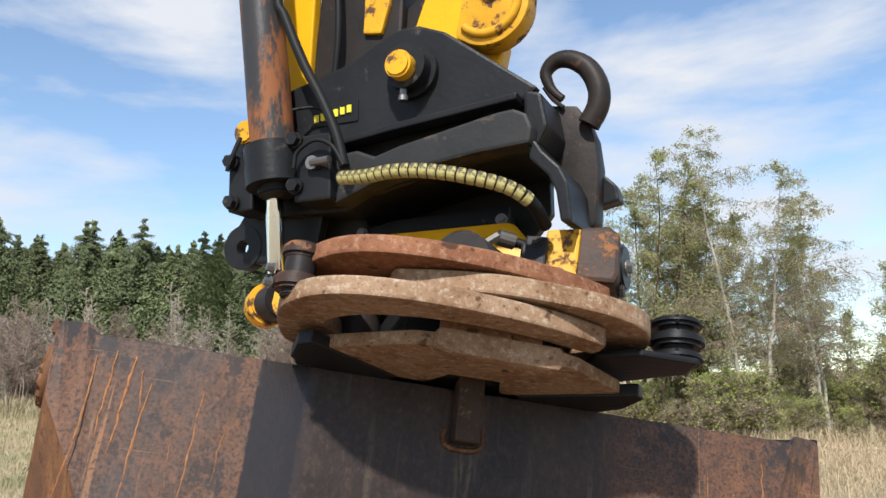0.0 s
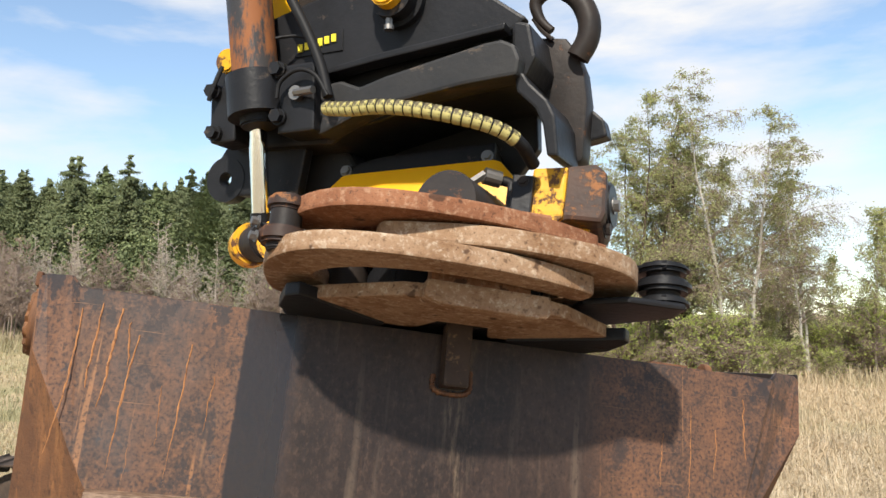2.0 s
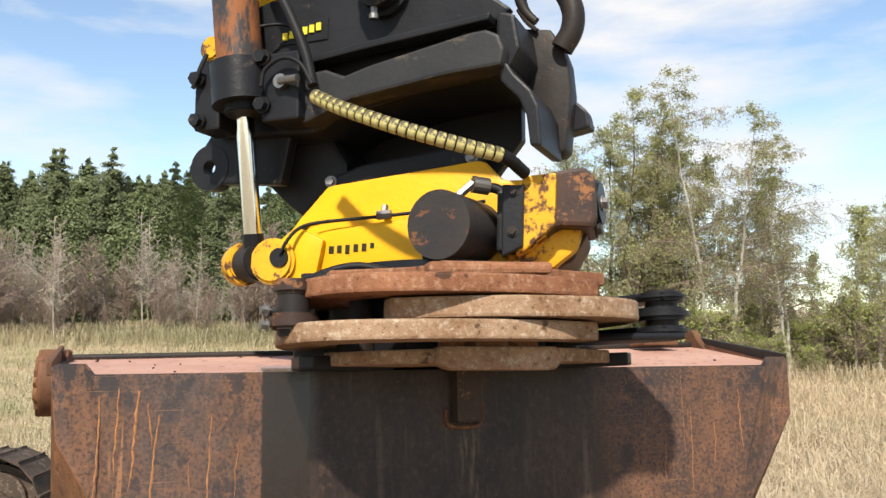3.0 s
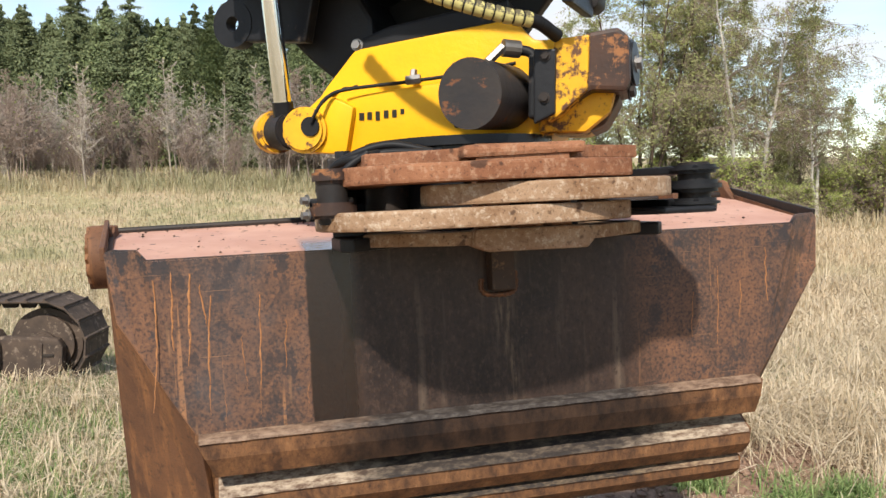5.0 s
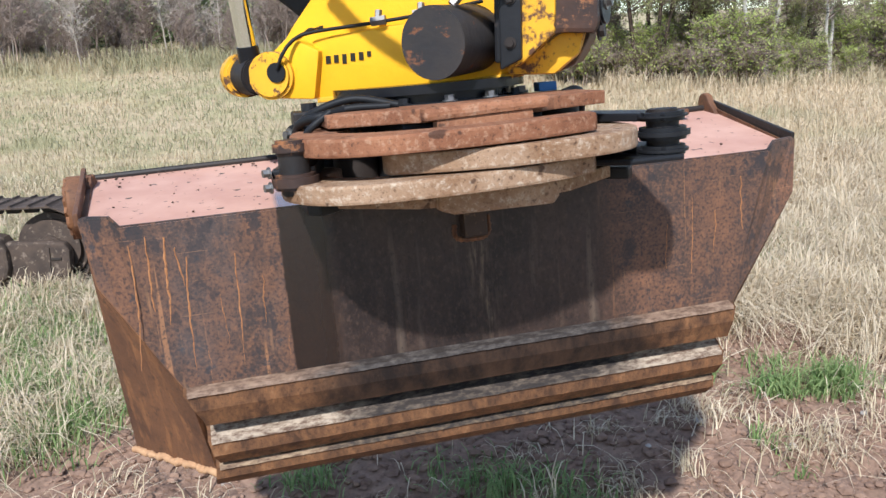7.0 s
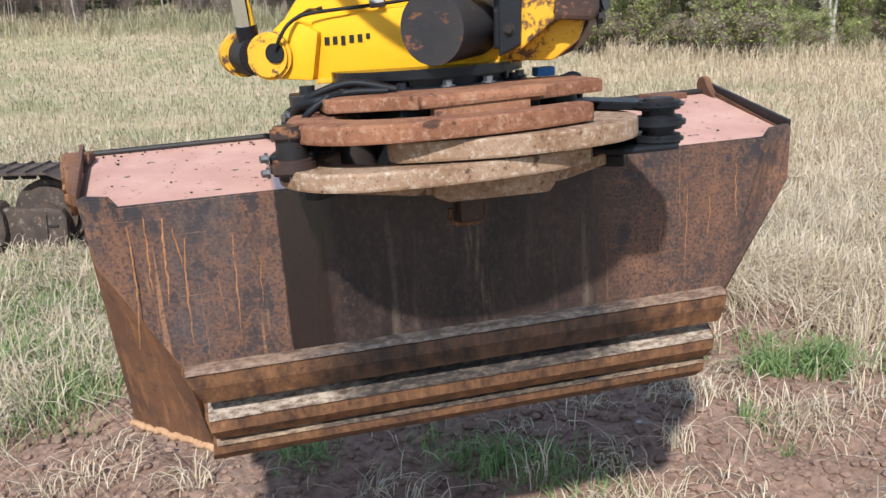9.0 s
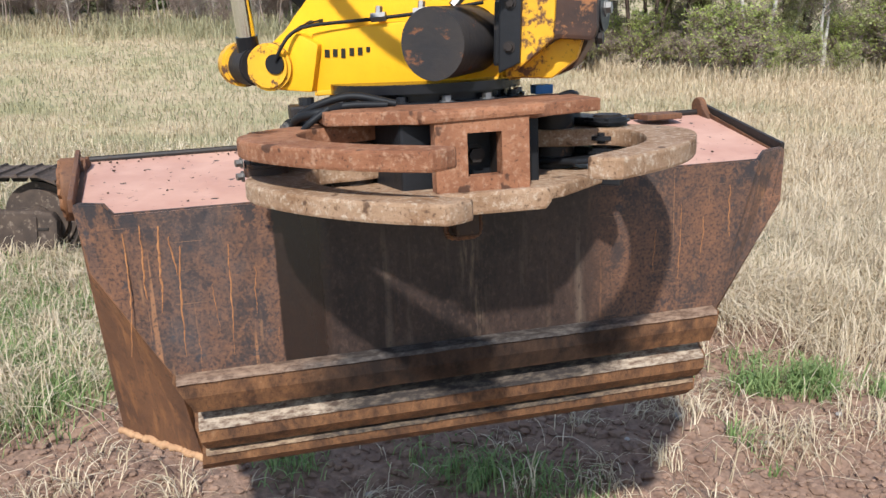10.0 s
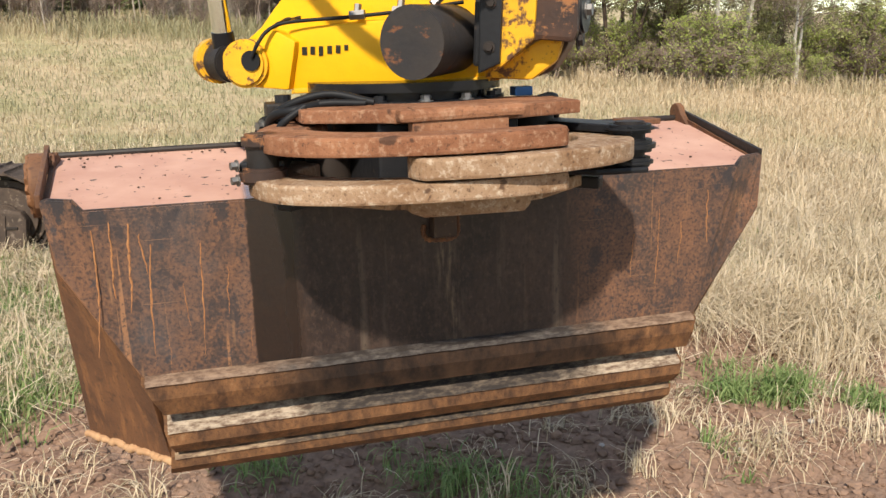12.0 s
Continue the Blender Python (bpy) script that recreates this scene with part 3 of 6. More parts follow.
def build_bucket():
    b = thing("grading_bucket", "wide rusty steel grading bucket with oily dark back plate", "bucket", BK)
    # back plate: flat middle, ends bent back
    bm = bmesh.new()
    cols = [(-0.092, 0.046, 0.018), (-0.075, 0.036, 0.024), (-0.022, 0.010, 0.022), (0.0, 0.0, 0.0), (0.40, 0, 0), (0.80, 0, 0), (1.20, 0, 0), (1.596, 0.0, 0.0), (1.620, 0.010, 0.020), (1.690, 0.037, 0.022), (1.706, 0.046, 0.014)]
    low = [(-0.072, 0.030, -0.135), (-0.030, 0.020, -0.205), (0.045, 0.004, -0.332), (0.086, -0.002, -0.40), (0.42, -0.002, -0.40), (0.80, -0.002, -0.40), (1.18, -0.002, -0.40), (1.478, -0.002, -0.405), (1.530, 0.004, -0.336), (1.640, 0.020, -0.190), (1.692, 0.030, -0.125)]
    t = [bm.verts.new(p) for p in cols]
    l = [bm.verts.new(p) for p in low]
    for i in range(len(t) - 1):
        bm.faces.new((l[i], l[i + 1], t[i + 1], t[i]))
    bm.faces.ensure_lookup_table()
    bmesh.ops.recalc_face_normals(bm, faces=bm.faces[:])
    if bm.faces[4].normal.y > 0:
        bmesh.ops.reverse_faces(bm, faces=bm.faces[:])
    bmesh.ops.solidify(bm, geom=bm.faces[:], thickness=0.014)
    bmesh.ops.bevel(bm, geom=[e for e in bm.edges if e.calc_face_angle(0) > 0.9], offset=0.004, segments=2, affect="EDGES")
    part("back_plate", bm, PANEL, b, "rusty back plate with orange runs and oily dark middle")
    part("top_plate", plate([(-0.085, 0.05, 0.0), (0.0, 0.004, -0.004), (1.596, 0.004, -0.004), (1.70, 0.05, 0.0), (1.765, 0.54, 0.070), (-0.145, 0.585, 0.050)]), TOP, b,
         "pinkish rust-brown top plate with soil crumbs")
    part("rear_bead", tube([(-0.15, 0.59, 0.055), (0.5, 0.577, 0.062), (1.0, 0.565, 0.068), (1.765, 0.545, 0.078)], 0.010), BLACK_RUSTY, b)
    part("edge_strip", prism([(0, 0), (0.012, 0), (0.012, 0.03), (0, 0.03)], 0.0, 0.50, "y", 0.003), BLACK_RUSTY, b)
    bpy.data.objects["edge_strip"].matrix_basis = pose(1.70, 0.06, 0.0, 8.5, 0, -7)
    part("edge_strip", prism([(0, 0), (0.012, 0), (0.012, 0.03), (0, 0.03)], 0.0, 0.52, "y", 0.003), SIDE, b).matrix_basis = pose(-0.10, 0.06, 0.0, 6.5, 0, 6.5)
    # ends, flaring towards the mouth
    part("end_plate", plate([(-0.088, 0.05, 0.0), (-0.070, 0.030, -0.135), (0.086, 0.0, -0.40), (0.108, 0.165, -0.675), (-0.120, 0.45, -0.705), (-0.135, 0.52, -0.35), (-0.146, 0.585, 0.06)]), SIDE, b, "rust-orange flared end plate")
    part("end_plate", plate([(1.703, 0.05, 0.0), (1.688, 0.030, -0.125), (1.478, 0.0, -0.405), (1.462, 0.165, -0.675), (1.70, 0.45, -0.69), (1.74, 0.5, -0.35), (1.766, 0.54, 0.085)]), SIDE, b, "rust-orange flared end plate")
    # lower back, rails and floor
    part("lower_plate", plate([(0.090, 0.012, -0.39), (1.476, 0.012, -0.395), (1.462, 0.16, -0.67), (0.110, 0.16, -0.67)]), RAIL, b)
    part("floor_plate", plate([(0.108, 0.162, -0.672), (1.462, 0.162, -0.672), (1.70, 0.46, -0.70), (1.68, 0.78, -0.74), (-0.10, 0.78, -0.75), (-0.12, 0.46, -0.712)]), SIDE, b)
    part("cutting_edge", prism([(0.74, -0.755), (0.94, -0.775), (0.94, -0.767), (0.74, -0.725)], -0.13, 1.70, "x", 0.002), CLAY, b, "worn clay-caked cutting edge")

    def rail(profile, a0, a1, b0, b1, label, ledge):
        bm = bmesh.new()
        lo = [bm.verts.new((a0 + (a1 - a0) * k, v, w)) for (v, w), k in zip(profile, (0, 0, 0.5, 1, 1))]
        hi = [bm.verts.new((b0 + (b1 - b0) * k, v, w)) for (v, w), k in zip(profile, (0, 0, 0.5, 1, 1))]
        bm.faces.new(lo)
        bm.faces.new(hi[::-1])
        n = len(lo)
        for i in range(n):
            bm.faces.new((lo[i], lo[(i + 1) % n], hi[(i + 1) % n], hi[i]))
        bmesh.ops.bevel(bm, geom=[e for e in bm.edges if e.calc_face_angle(0) > 0.5], offset=0.006, segments=2, affect="EDGES")
        bmesh.ops.subdivide_edges(bm, edges=[e for e in bm.edges if e.calc_length() > 0.9], cuts=40)
        rng = random.Random(4)
        for v in bm.verts:
            v.co += Vector((0, rng.uniform(-1, 1), rng.uniform(-1, 1))) * 0.0005
        part("wear_rail", bm, RAIL, b, label)
        (v0, w0), (v1, w1) = profile[0], profile[1]
        lift = Vector((0, w1 - w0, v0 - v1)).normalized() * 0.0035
        if lift.z < 0:
            lift = -lift
        bm = bmesh.new()
        row = []
        for i in range(49):
            u = a0 + 0.008 + (b0 - a0 - 0.016) * i / 48
            e = rng.uniform(-0.0008, 0.0008)
            row.append((bm.verts.new(Vector((u, v0, w0)) + lift), bm.verts.new(Vector((u, v1 - 0.001, w1)) + lift), bm.verts.new(Vector((u, v1 - 0.0050, w1 - 0.007 + e)))))
        for p, q in zip(row, row[1:]):
            bm.faces.new((p[0], p[1], q[1], q[0]))
            bm.faces.new((p[1], p[2], q[2], q[1]))
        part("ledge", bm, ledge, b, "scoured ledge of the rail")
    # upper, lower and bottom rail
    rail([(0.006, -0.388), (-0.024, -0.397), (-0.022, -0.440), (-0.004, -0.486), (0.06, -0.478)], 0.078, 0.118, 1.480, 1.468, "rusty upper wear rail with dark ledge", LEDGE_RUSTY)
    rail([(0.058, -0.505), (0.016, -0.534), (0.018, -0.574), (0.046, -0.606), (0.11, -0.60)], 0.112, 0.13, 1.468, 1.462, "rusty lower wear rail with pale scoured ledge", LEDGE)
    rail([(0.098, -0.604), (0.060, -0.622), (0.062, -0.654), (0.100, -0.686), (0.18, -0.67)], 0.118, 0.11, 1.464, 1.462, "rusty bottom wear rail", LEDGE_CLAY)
    # clay on the lower corner
    rng = random.Random(8)
    edge = []
    for i in range(90):
        k = i / 89
        sag = 0.010 * noise.noise(Vector((k * 9, 3, 1))) + 0.004 * noise.noise(Vector((k * 40, 1, 2)))
        edge.append(Vector((0.112 - 0.240 * k, 0.160 + 0.290 * k, -0.684 - 0.020 * k + sag)))
    bm = tube(edge, [0.010 + 0.005 * noise.noise(Vector((k * 0.16, 7, 2))) + rng.uniform(-0.0015, 0.0015) for k in range(90)], 9)
    part("clay_crust", bm, CLAY, b, "pale tan dried clay crust", 60)
    rng = random.Random(12)
    bm = bmesh.new()
    for i in range(90):
        u = rng.uniform(-0.10, 1.68) if i < 26 else rng.choice((rng.uniform(-0.11, 0.5), rng.uniform(1.25, 1.70)))
        v = rng.uniform(0.06, 0.56) if i < 26 else rng.gauss(0.54, 0.02)
        if v > 0.565 or u < -0.08 - 0.1 * v:
            continue
        w = -0.004 + 0.058 * max(0, v) / 0.56 + 0.006 * u
        r = rng.uniform(0.002, 0.0045)
        bmesh.ops.create_icosphere(bm, subdivisions=1, radius=r, matrix=Matrix.Translation((u, v, w + r * 0.4)) @ Matrix.Diagonal((1.2, 1, 0.7, 1)))
    tagged(part("soil_crumbs", bm, SOIL_DARK, b, "dark soil crumbs on the top plate"), kind="stuff")
    # rust runs down the back plate
    rng = random.Random(33)
    bm = bmesh.new()
    for u, top, low_end, wide in ((0.012, -0.045, -0.330, 0.0042), (0.050, -0.030, -0.200, 0.0048), (0.088, -0.035, -0.235, 0.0055), (0.128, -0.085, -0.360, 0.0048), (0.150, -0.30, -0.385, 0.003),
                                  (0.232, -0.090, -0.372, 0.0042), (0.108, -0.06, -0.15, 0.004), (0.330, -0.30, -0.372, 0.003), (0.285, -0.15, -0.26, 0.0026), (0.190, -0.18, -0.30, 0.0022),
                                  (1.372, -0.10, -0.30, 0.003), (1.436, -0.14, -0.25, 0.003), (1.51, -0.06, -0.20, 0.004), (1.30, -0.16, -0.28, 0.0022)):
        steps, x, row = 26, u, []
        if u < -0.04 or u > 1.59:
            continue
        for i in range(steps + 1):
            k = i / steps
            x += rng.uniform(-1, 1) * 0.0016
            half = wide * (0.35 + 0.65 * math.sin(math.pi * min(1.0, 0.15 + k * 0.8))) * rng.uniform(0.55, 1.1) * 0.5
            z = top + (low_end - top) * k
            lean = -0.04 * (top - z)
            row.append((bm.verts.new((x - half + lean, -0.0012, z)), bm.verts.new((x + lean, -0.0019, z)), bm.verts.new((x + half + lean, -0.0012, z))))
        for p, q in zip(row, row[1:]):
            bm.faces.new((p[0], q[0], q[1], p[1]))
            bm.faces.new((p[1], q[1], q[2], p[2]))
    tagged(part("rust_stain", bm, RUN, b, "orange rust runs on the back plate"), kind="stuff")
    # end boss, hook and post
    part("end_boss", rod((-0.12, 0.50, -0.010), (-0.190, 0.50, -0.010), 0.085, n=36, bevel=0.01), SIDE, b, "round rusty end boss", 50)
    part("lifting_lug", prism([(0.47, 0.06), (0.57, 0.06), (0.575, 0.10), (0.565, 0.118), (0.545, 0.126), (0.525, 0.118), (0.51, 0.095)], 1.735, 1.757, "x", 0.004), SIDE, b, "small rusty lifting lug")
    part("tray", prism([(1.50, 0.43), (1.62, 0.43), (1.62, 0.52), (1.50, 0.52)], 0.072, 0.090, "z", 0.004), SIDE, b, "low open rusty bracket")
    part("post", box((0.757, -0.045, -0.118), (0.815, 0.004, 0.055), 0.006), POST, b, "dark square post welded to the back plate")
    bead = curve_points([(0.744, -0.003, -0.09), (0.742, -0.004, -0.112), (0.752, -0.006, -0.126), (0.785, -0.006, -0.130), (0.815, -0.006, -0.127), (0.828, -0.004, -0.112), (0.827, -0.003, -0.075)], 5)
    part("weld_bead", tube(bead, [0.0045 + 0.0025 * (i % 2) for i in range(len(bead))], 8), SIDE, b, "lumpy rusty weld bead", 60)
    return b


BUCKET = build_bucket()


# ---------------------------------------------------------------- rotator with its yellow housing
def build_rotator():
    r = thing("rotator", "yellow tiltrotator housing with black motor and greasy ring gear", "rotator", HS)
    body = [(-0.20, -0.098), (-0.10, -0.104), (-0.055, -0.112), (0.20, -0.088), (0.456, -0.060), (0.475, 0.0), (0.46, 0.165), (0.40, 0.165), (0.355, 0.212), (0.335, 0.216), (-0.04, 0.160), (-0.056, 0.155), (-0.125, 0.075), (-0.15, 0.042), (-0.19, 0.010)]
    part("housing", prism(body, 0.0, 0.34, "y", 0.010), YELLOW, r, "yellow painted cast housing", 35)
    lip = [(-0.065, -0.106), (0.20, -0.086), (0.45, -0.056), (0.455, 0.055), (0.30, 0.074), (0.12, 0.062), (-0.02, 0.044), (-0.070, 0.034), (-0.055, -0.02)]
    part("raised_panel", prism(lip, -0.026, 0.004, "y", 0.009), YELLOW, r, "yellow raised front panel", 35)
    part("bottom_lip", prism([(-0.06, -0.116), (0.20, -0.092), (0.452, -0.064), (0.452, -0.053), (0.20, -0.080), (-0.06, -0.103)], -0.036, 0.0, "y", 0.003), YELLOW_CHIPPED, r, "chipped yellow lower lip")
    part("rod_ear", rod((-0.170, 0.02, -0.046), (-0.166, -0.072, -0.046), 0.058, n=32, bevel=0.008), YELLOW_CHIPPED, r, "chipped yellow ear for the cylinder rod", 50)
    part("rod_ear", rod((-0.300, 0.04, -0.046), (-0.258, -0.012, -0.044), 0.056, n=32, bevel=0.008), YELLOW_CHIPPED, r, "chipped yellow ear for the cylinder rod", 50)
    part("ear_web", prism([(-0.17, -0.102), (-0.06, -0.106), (-0.04, 0.01), (-0.10, 0.038), (-0.135, 0.010), (-0.17, 0.008)], -0.050, 0.02, "y", 0.008), YELLOW, r, "", 35)
    part("rod_eye", rod((-0.262, 0.0, -0.046), (-0.205, -0.045, -0.046), 0.048, n=28, bevel=0.004), BLACK_RUSTY, r, "black greasy rod eye", 50)
    part("ear_bushing", rod((-0.146, -0.065, -0.038), (-0.146, -0.076, -0.038), 0.024, n=24), RUBBER, r, "", 50)
    part("hose", tube(curve_points([(-0.140, -0.08, -0.030), (-0.122, -0.082, 0.004), (-0.100, -0.065, 0.036), (-0.055, -0.045, 0.054), (0.10, -0.034, 0.070), (0.24, -0.02, 0.088), (0.36, -0.02, 0.108)]), 0.0044, 8), RUBBER, r, "thin black hydraulic hose", 60)
    for x, z in ((0.110, 0.072), (0.215, 0.084)):
        part("hose_fitting", add_rod(rod((x - 0.018, -0.036, z), (x + 0.018, -0.034, z + 0.004), 0.012, n=6), (x, -0.036, z), (x, -0.030, z + 0.026), 0.009, n=6), ZINC, r, "zinc hose fitting")
    # black cover along the top
    part("top_cover", prism([(-0.065, 0.150), (0.335, 0.212), (0.335, 0.268), (0.03, 0.215), (-0.065, 0.178)], 0.012, 0.32, "y", 0.008), BLACK, r, "black sheet cover on top of the housing")
    for x, z in ((-0.050, 0.170), (0.318, 0.226)):
        part("bolt", bolt((x, 0.010, z), (0, -1, 0), 0.011, 0.014), ZINC, r)
    # motor
    ax = Vector((0.27, 0.96, 0.04)).normalized()
    c = Vector((0.288, -0.215, 0.018))
    bm = rod(c, c + ax * 0.185, 0.078, 0.076, n=48, bevel=0.006)
    part("motor", bm, SCUFFED, r, "scuffed black round motor housing", 50)
    part("motor_collar", rod(c + ax * 0.17, c + ax * 0.25, 0.062, n=32, bevel=0.006), BLACK, r, "", 50)
    side = ax.cross(Vector((0, 0, 1))).normalized()
    bm = bmesh.new()
    foot = c + ax * 0.10 - Vector((0.012, 0, 0.062))
    add_box(bm, (-0.055, -0.02, -0.010), (0.05, 0.05, 0.03), 0.004)
    bmesh.ops.transform(bm, verts=bm.verts, matrix=Matrix.Translation(foot) @ Matrix((ax, -side, Vector((0, 0, 1)))).transposed().to_4x4())
    part("motor_foot", bm, BLACK_RUSTY, r)
    f = Vector((0.322, -0.10, 0.118))
    bm = add_rod(rod(f - Vector((0.012, 0.02, 0.02)), f + Vector((0.020, 0.0, 0.016)), 0.011, n=6), f + Vector((0.02, 0, 0.014)), f + Vector((0.055, 0.02, 0.012)), 0.020, n=14)
    part("motor_fitting", bm, ZINC, r, "zinc elbow fitting on the motor")
    part("motor_hose", tube(curve_points([f + Vector((0.05, 0.02, 0.012)), f + Vector((0.085, 0.02, 0.0)), f + Vector((0.10, 0.015, -0.05)), f + Vector((0.105, 0.03, -0.10))]), 0.012, 10), RUBBER, r, "", 60)
    # bearing block at the end
    part("bearing_face", prism([(0.450, -0.040), (0.469, -0.030), (0.538, 0.030), (0.540, 0.150), (0.462, 0.143)], -0.130, -0.03, "y", 0.006), YELLOW_CHIPPED, r, "chipped yellow end plate of the bearing block")
    part("bearing_block", prism([(0.533, 0.156), (0.600, 0.166), (0.625, 0.145), (0.630, 0.050), (0.622, 0.026), (0.545, 0.030), (0.500, 0.0), (0.50, 0.06)], -0.118, 0.10, "y", 0.010), BLOCK, r, "dark rusty bearing block")
    part("bearing_web", prism([(0.42, -0.060), (0.53, -0.060), (0.585, -0.015), (0.60, 0.05), (0.42, 0.05)], -0.06, 0.20, "y", 0.012), YELLOW_CHIPPED, r, "", 35)
    part("web_skirt", prism([(0.535, -0.056), (0.572, -0.040), (0.604, 0.02), (0.604, 0.05), (0.56, 0.05)], -0.02, 0.22, "y", 0.008), BLOCK, r, "greasy brown skirt of the bearing block")
    cap_c, cap_w = Vector((0.624, -0.03, 0.095)), Vector((0.985, -0.16, 0.05)).normalized()
    part("bearing_cap", rod(cap_c - cap_w * 0.03, cap_c + cap_w * 0.016, 0.056, n=32, bevel=0.006), BLACK, r, "round black bearing cap", 50)
    part("cap_bolt", bolt(cap_c + cap_w * 0.016, cap_w, 0.014, 0.014), ZINC, r)
    part("cap_bolt", bolt((0.626, -0.055, 0.030), cap_w, 0.014, 0.014), BLACK_RUSTY, r)
    part("strap", prism([(0.421, -0.045), (0.468, -0.022), (0.468, 0.118), (0.419, 0.120)], -0.148, -0.122, "y", 0.004), BLACK, r, "black bolted strap plate")
    part("strap_web", box((0.405, -0.128, -0.03), (0.466, -0.02, 0.11), 0.006), BLACK, r)
    for z in (0.012, 0.104):
        part("bolt", bolt((0.444, -0.148, z), (0, -1, 0), 0.009, 0.010), BLACK_RUSTY, r)
    # maker's mark as plain bars
    for i, (w, h) in enumerate(((0.013, 0.018), (0.012, 0.018), (0.011, 0.022), (0.012, 0.018), (0.012, 0.018), (0.010, 0.012))):
        x = -0.033 + i * 0.0215
        part("mark", box((x, -0.0285, -0.022 + i * 0.0016 - (h - 0.018)), (x + w, -0.0262, -0.003 + i * 0.0016), 0.0005), BARS, r)
    # scratch in the paint
    part("scratch", tube(curve_points([(-0.155, -0.002, 0.0), (-0.13, -0.0035, 0.03), (-0.09, -0.003, 0.058), (-0.045, -0.002, 0.066)]), [0.002, 0.004, 0.004, 0.0015] * 6, 6), BARS, r)
    return r


ROTATOR = build_rotator()


def build_ring():
    g = thing("ring_gear", "black greasy ring gear and hitch under the rotator housing", "ring gear", BK)
    cx, cy = 0.745, 0.155
    part("upper_ring", rod((cx, cy, 0.222), (cx, cy, 0.243), 0.235, n=64, bevel=0.004), GREASE, g, "glossy black greased ring", 50)
    part("middle_ring", rod((cx, cy, 0.198), (cx, cy, 0.224), 0.212, n=64, bevel=0.004), GREASE, g, "", 50)
    part("lower_ring", rod((cx, cy, 0.168), (cx, cy, 0.202), 0.245, n=64, bevel=0.004), BLACK, g, "", 50)
    for i in range(14):
        a = i * math.tau / 14 + 0.2
        part("bolt", bolt((cx + 0.229 * math.cos(a), cy + 0.229 * math.sin(a), 0.202), (0, 0, 1), 0.012, 0.014), ZINC if i % 3 else BLACK, g)
    part("hitch_frame", prism([(0.47, 0.04), (0.56, -0.03), (0.96, -0.03), (1.05, 0.04), (1.05, 0.46), (0.47, 0.46)], 0.018, 0.17, "z", 0.010), BLACK, g, "black quick hitch frame")
    for u in (0.55, 0.97):
        part("hitch_pin", rod((u - 0.08, 0.40, 0.11), (u + 0.08, 0.40, 0.11), 0.035, n=20, bevel=0.004), BLACK_RUSTY, g, "", 50)
    for pts, r in (([(0.40, 0.10, 0.13), (0.42, -0.02, 0.19), (0.52, -0.06, 0.225), (0.62, -0.09, 0.205)], 0.009),
                   ([(0.39, 0.06, 0.12), (0.43, -0.05, 0.17), (0.50, -0.08, 0.205), (0.60, -0.10, 0.205)], 0.008),
                   ([(1.02, -0.04, 0.195), (1.06, -0.02, 0.200), (1.10, 0.04, 0.18), (1.12, 0.1, 0.10)], 0.009)):
        part("hose", tube(curve_points(pts), r, 8), RUBBER, g, "black hydraulic hose", 60)
    part("valve", box((0.40, 0.02, 0.165), (0.48, 0.12, 0.205), 0.006), BLACK_RUSTY, g, "black valve block")
    part("valve_knob", rod((0.44, 0.06, 0.205), (0.44, 0.06, 0.222), 0.018, n=12), BLACK, g)
    part("clip", box((0.985, 0.02, 0.20), (1.03, 0.06, 0.222), 0.003), BLUE, g, "small blue plastic clip")
    return g


RING = build_ring()


# ---------------------------------------------------------------- grapple under the rotator
LEFT_PIVOT, RIGHT_PIVOT = (0.520, -0.05), (1.000, -0.05)
W_UP, W_MID, W_LOW = (0.130, 0.166), (0.086, 0.126), (0.045, 0.082)


def claw_outline(flip, longer=0.0):
    """Hooked finger, closed, round its pivot; flip: tip to the other side."""
    outer = [(0.492, -0.255), (0.490, -0.290), (0.474, -0.306), (0.36, -0.350), (0.22, -0.372), (0.07, -0.362), (-0.03, -0.318), (-0.086, -0.236), (-0.102, -0.13), (-0.075, 0.03)]
    inner = [(-0.02, 0.06), (0.035, 0.02), (0.03, -0.06), (-0.005, -0.13), (0.015, -0.195), (0.08, -0.250), (0.20, -0.284), (0.33, -0.276), (0.472, -0.236)]
    short = 0.036 if flip < 0 else -longer
    pts = [((x - short * smooth(0.2, 0.4, x)) * flip, y) for x, y in outer + inner]
    return curve_closed(pts if flip > 0 else pts[::-1])


def curve_closed(pts, steps=3):
    ps = [Vector((*p, 0)) for p in pts]
    n, out = len(ps), []
    for i in range(n):
        a, b, c, d = ps[i - 1], ps[i], ps[(i + 1) % n], ps[(i + 2) % n]
        for s in range(steps):
            t = s / steps
            q = 0.5 * (2 * b + (c - a) * t + (2 * a - 5 * b + 4 * c - d) * t * t + (3 * b - a - 3 * c + d) * t ** 3)
            out.append((q.x, q.y))
    return out


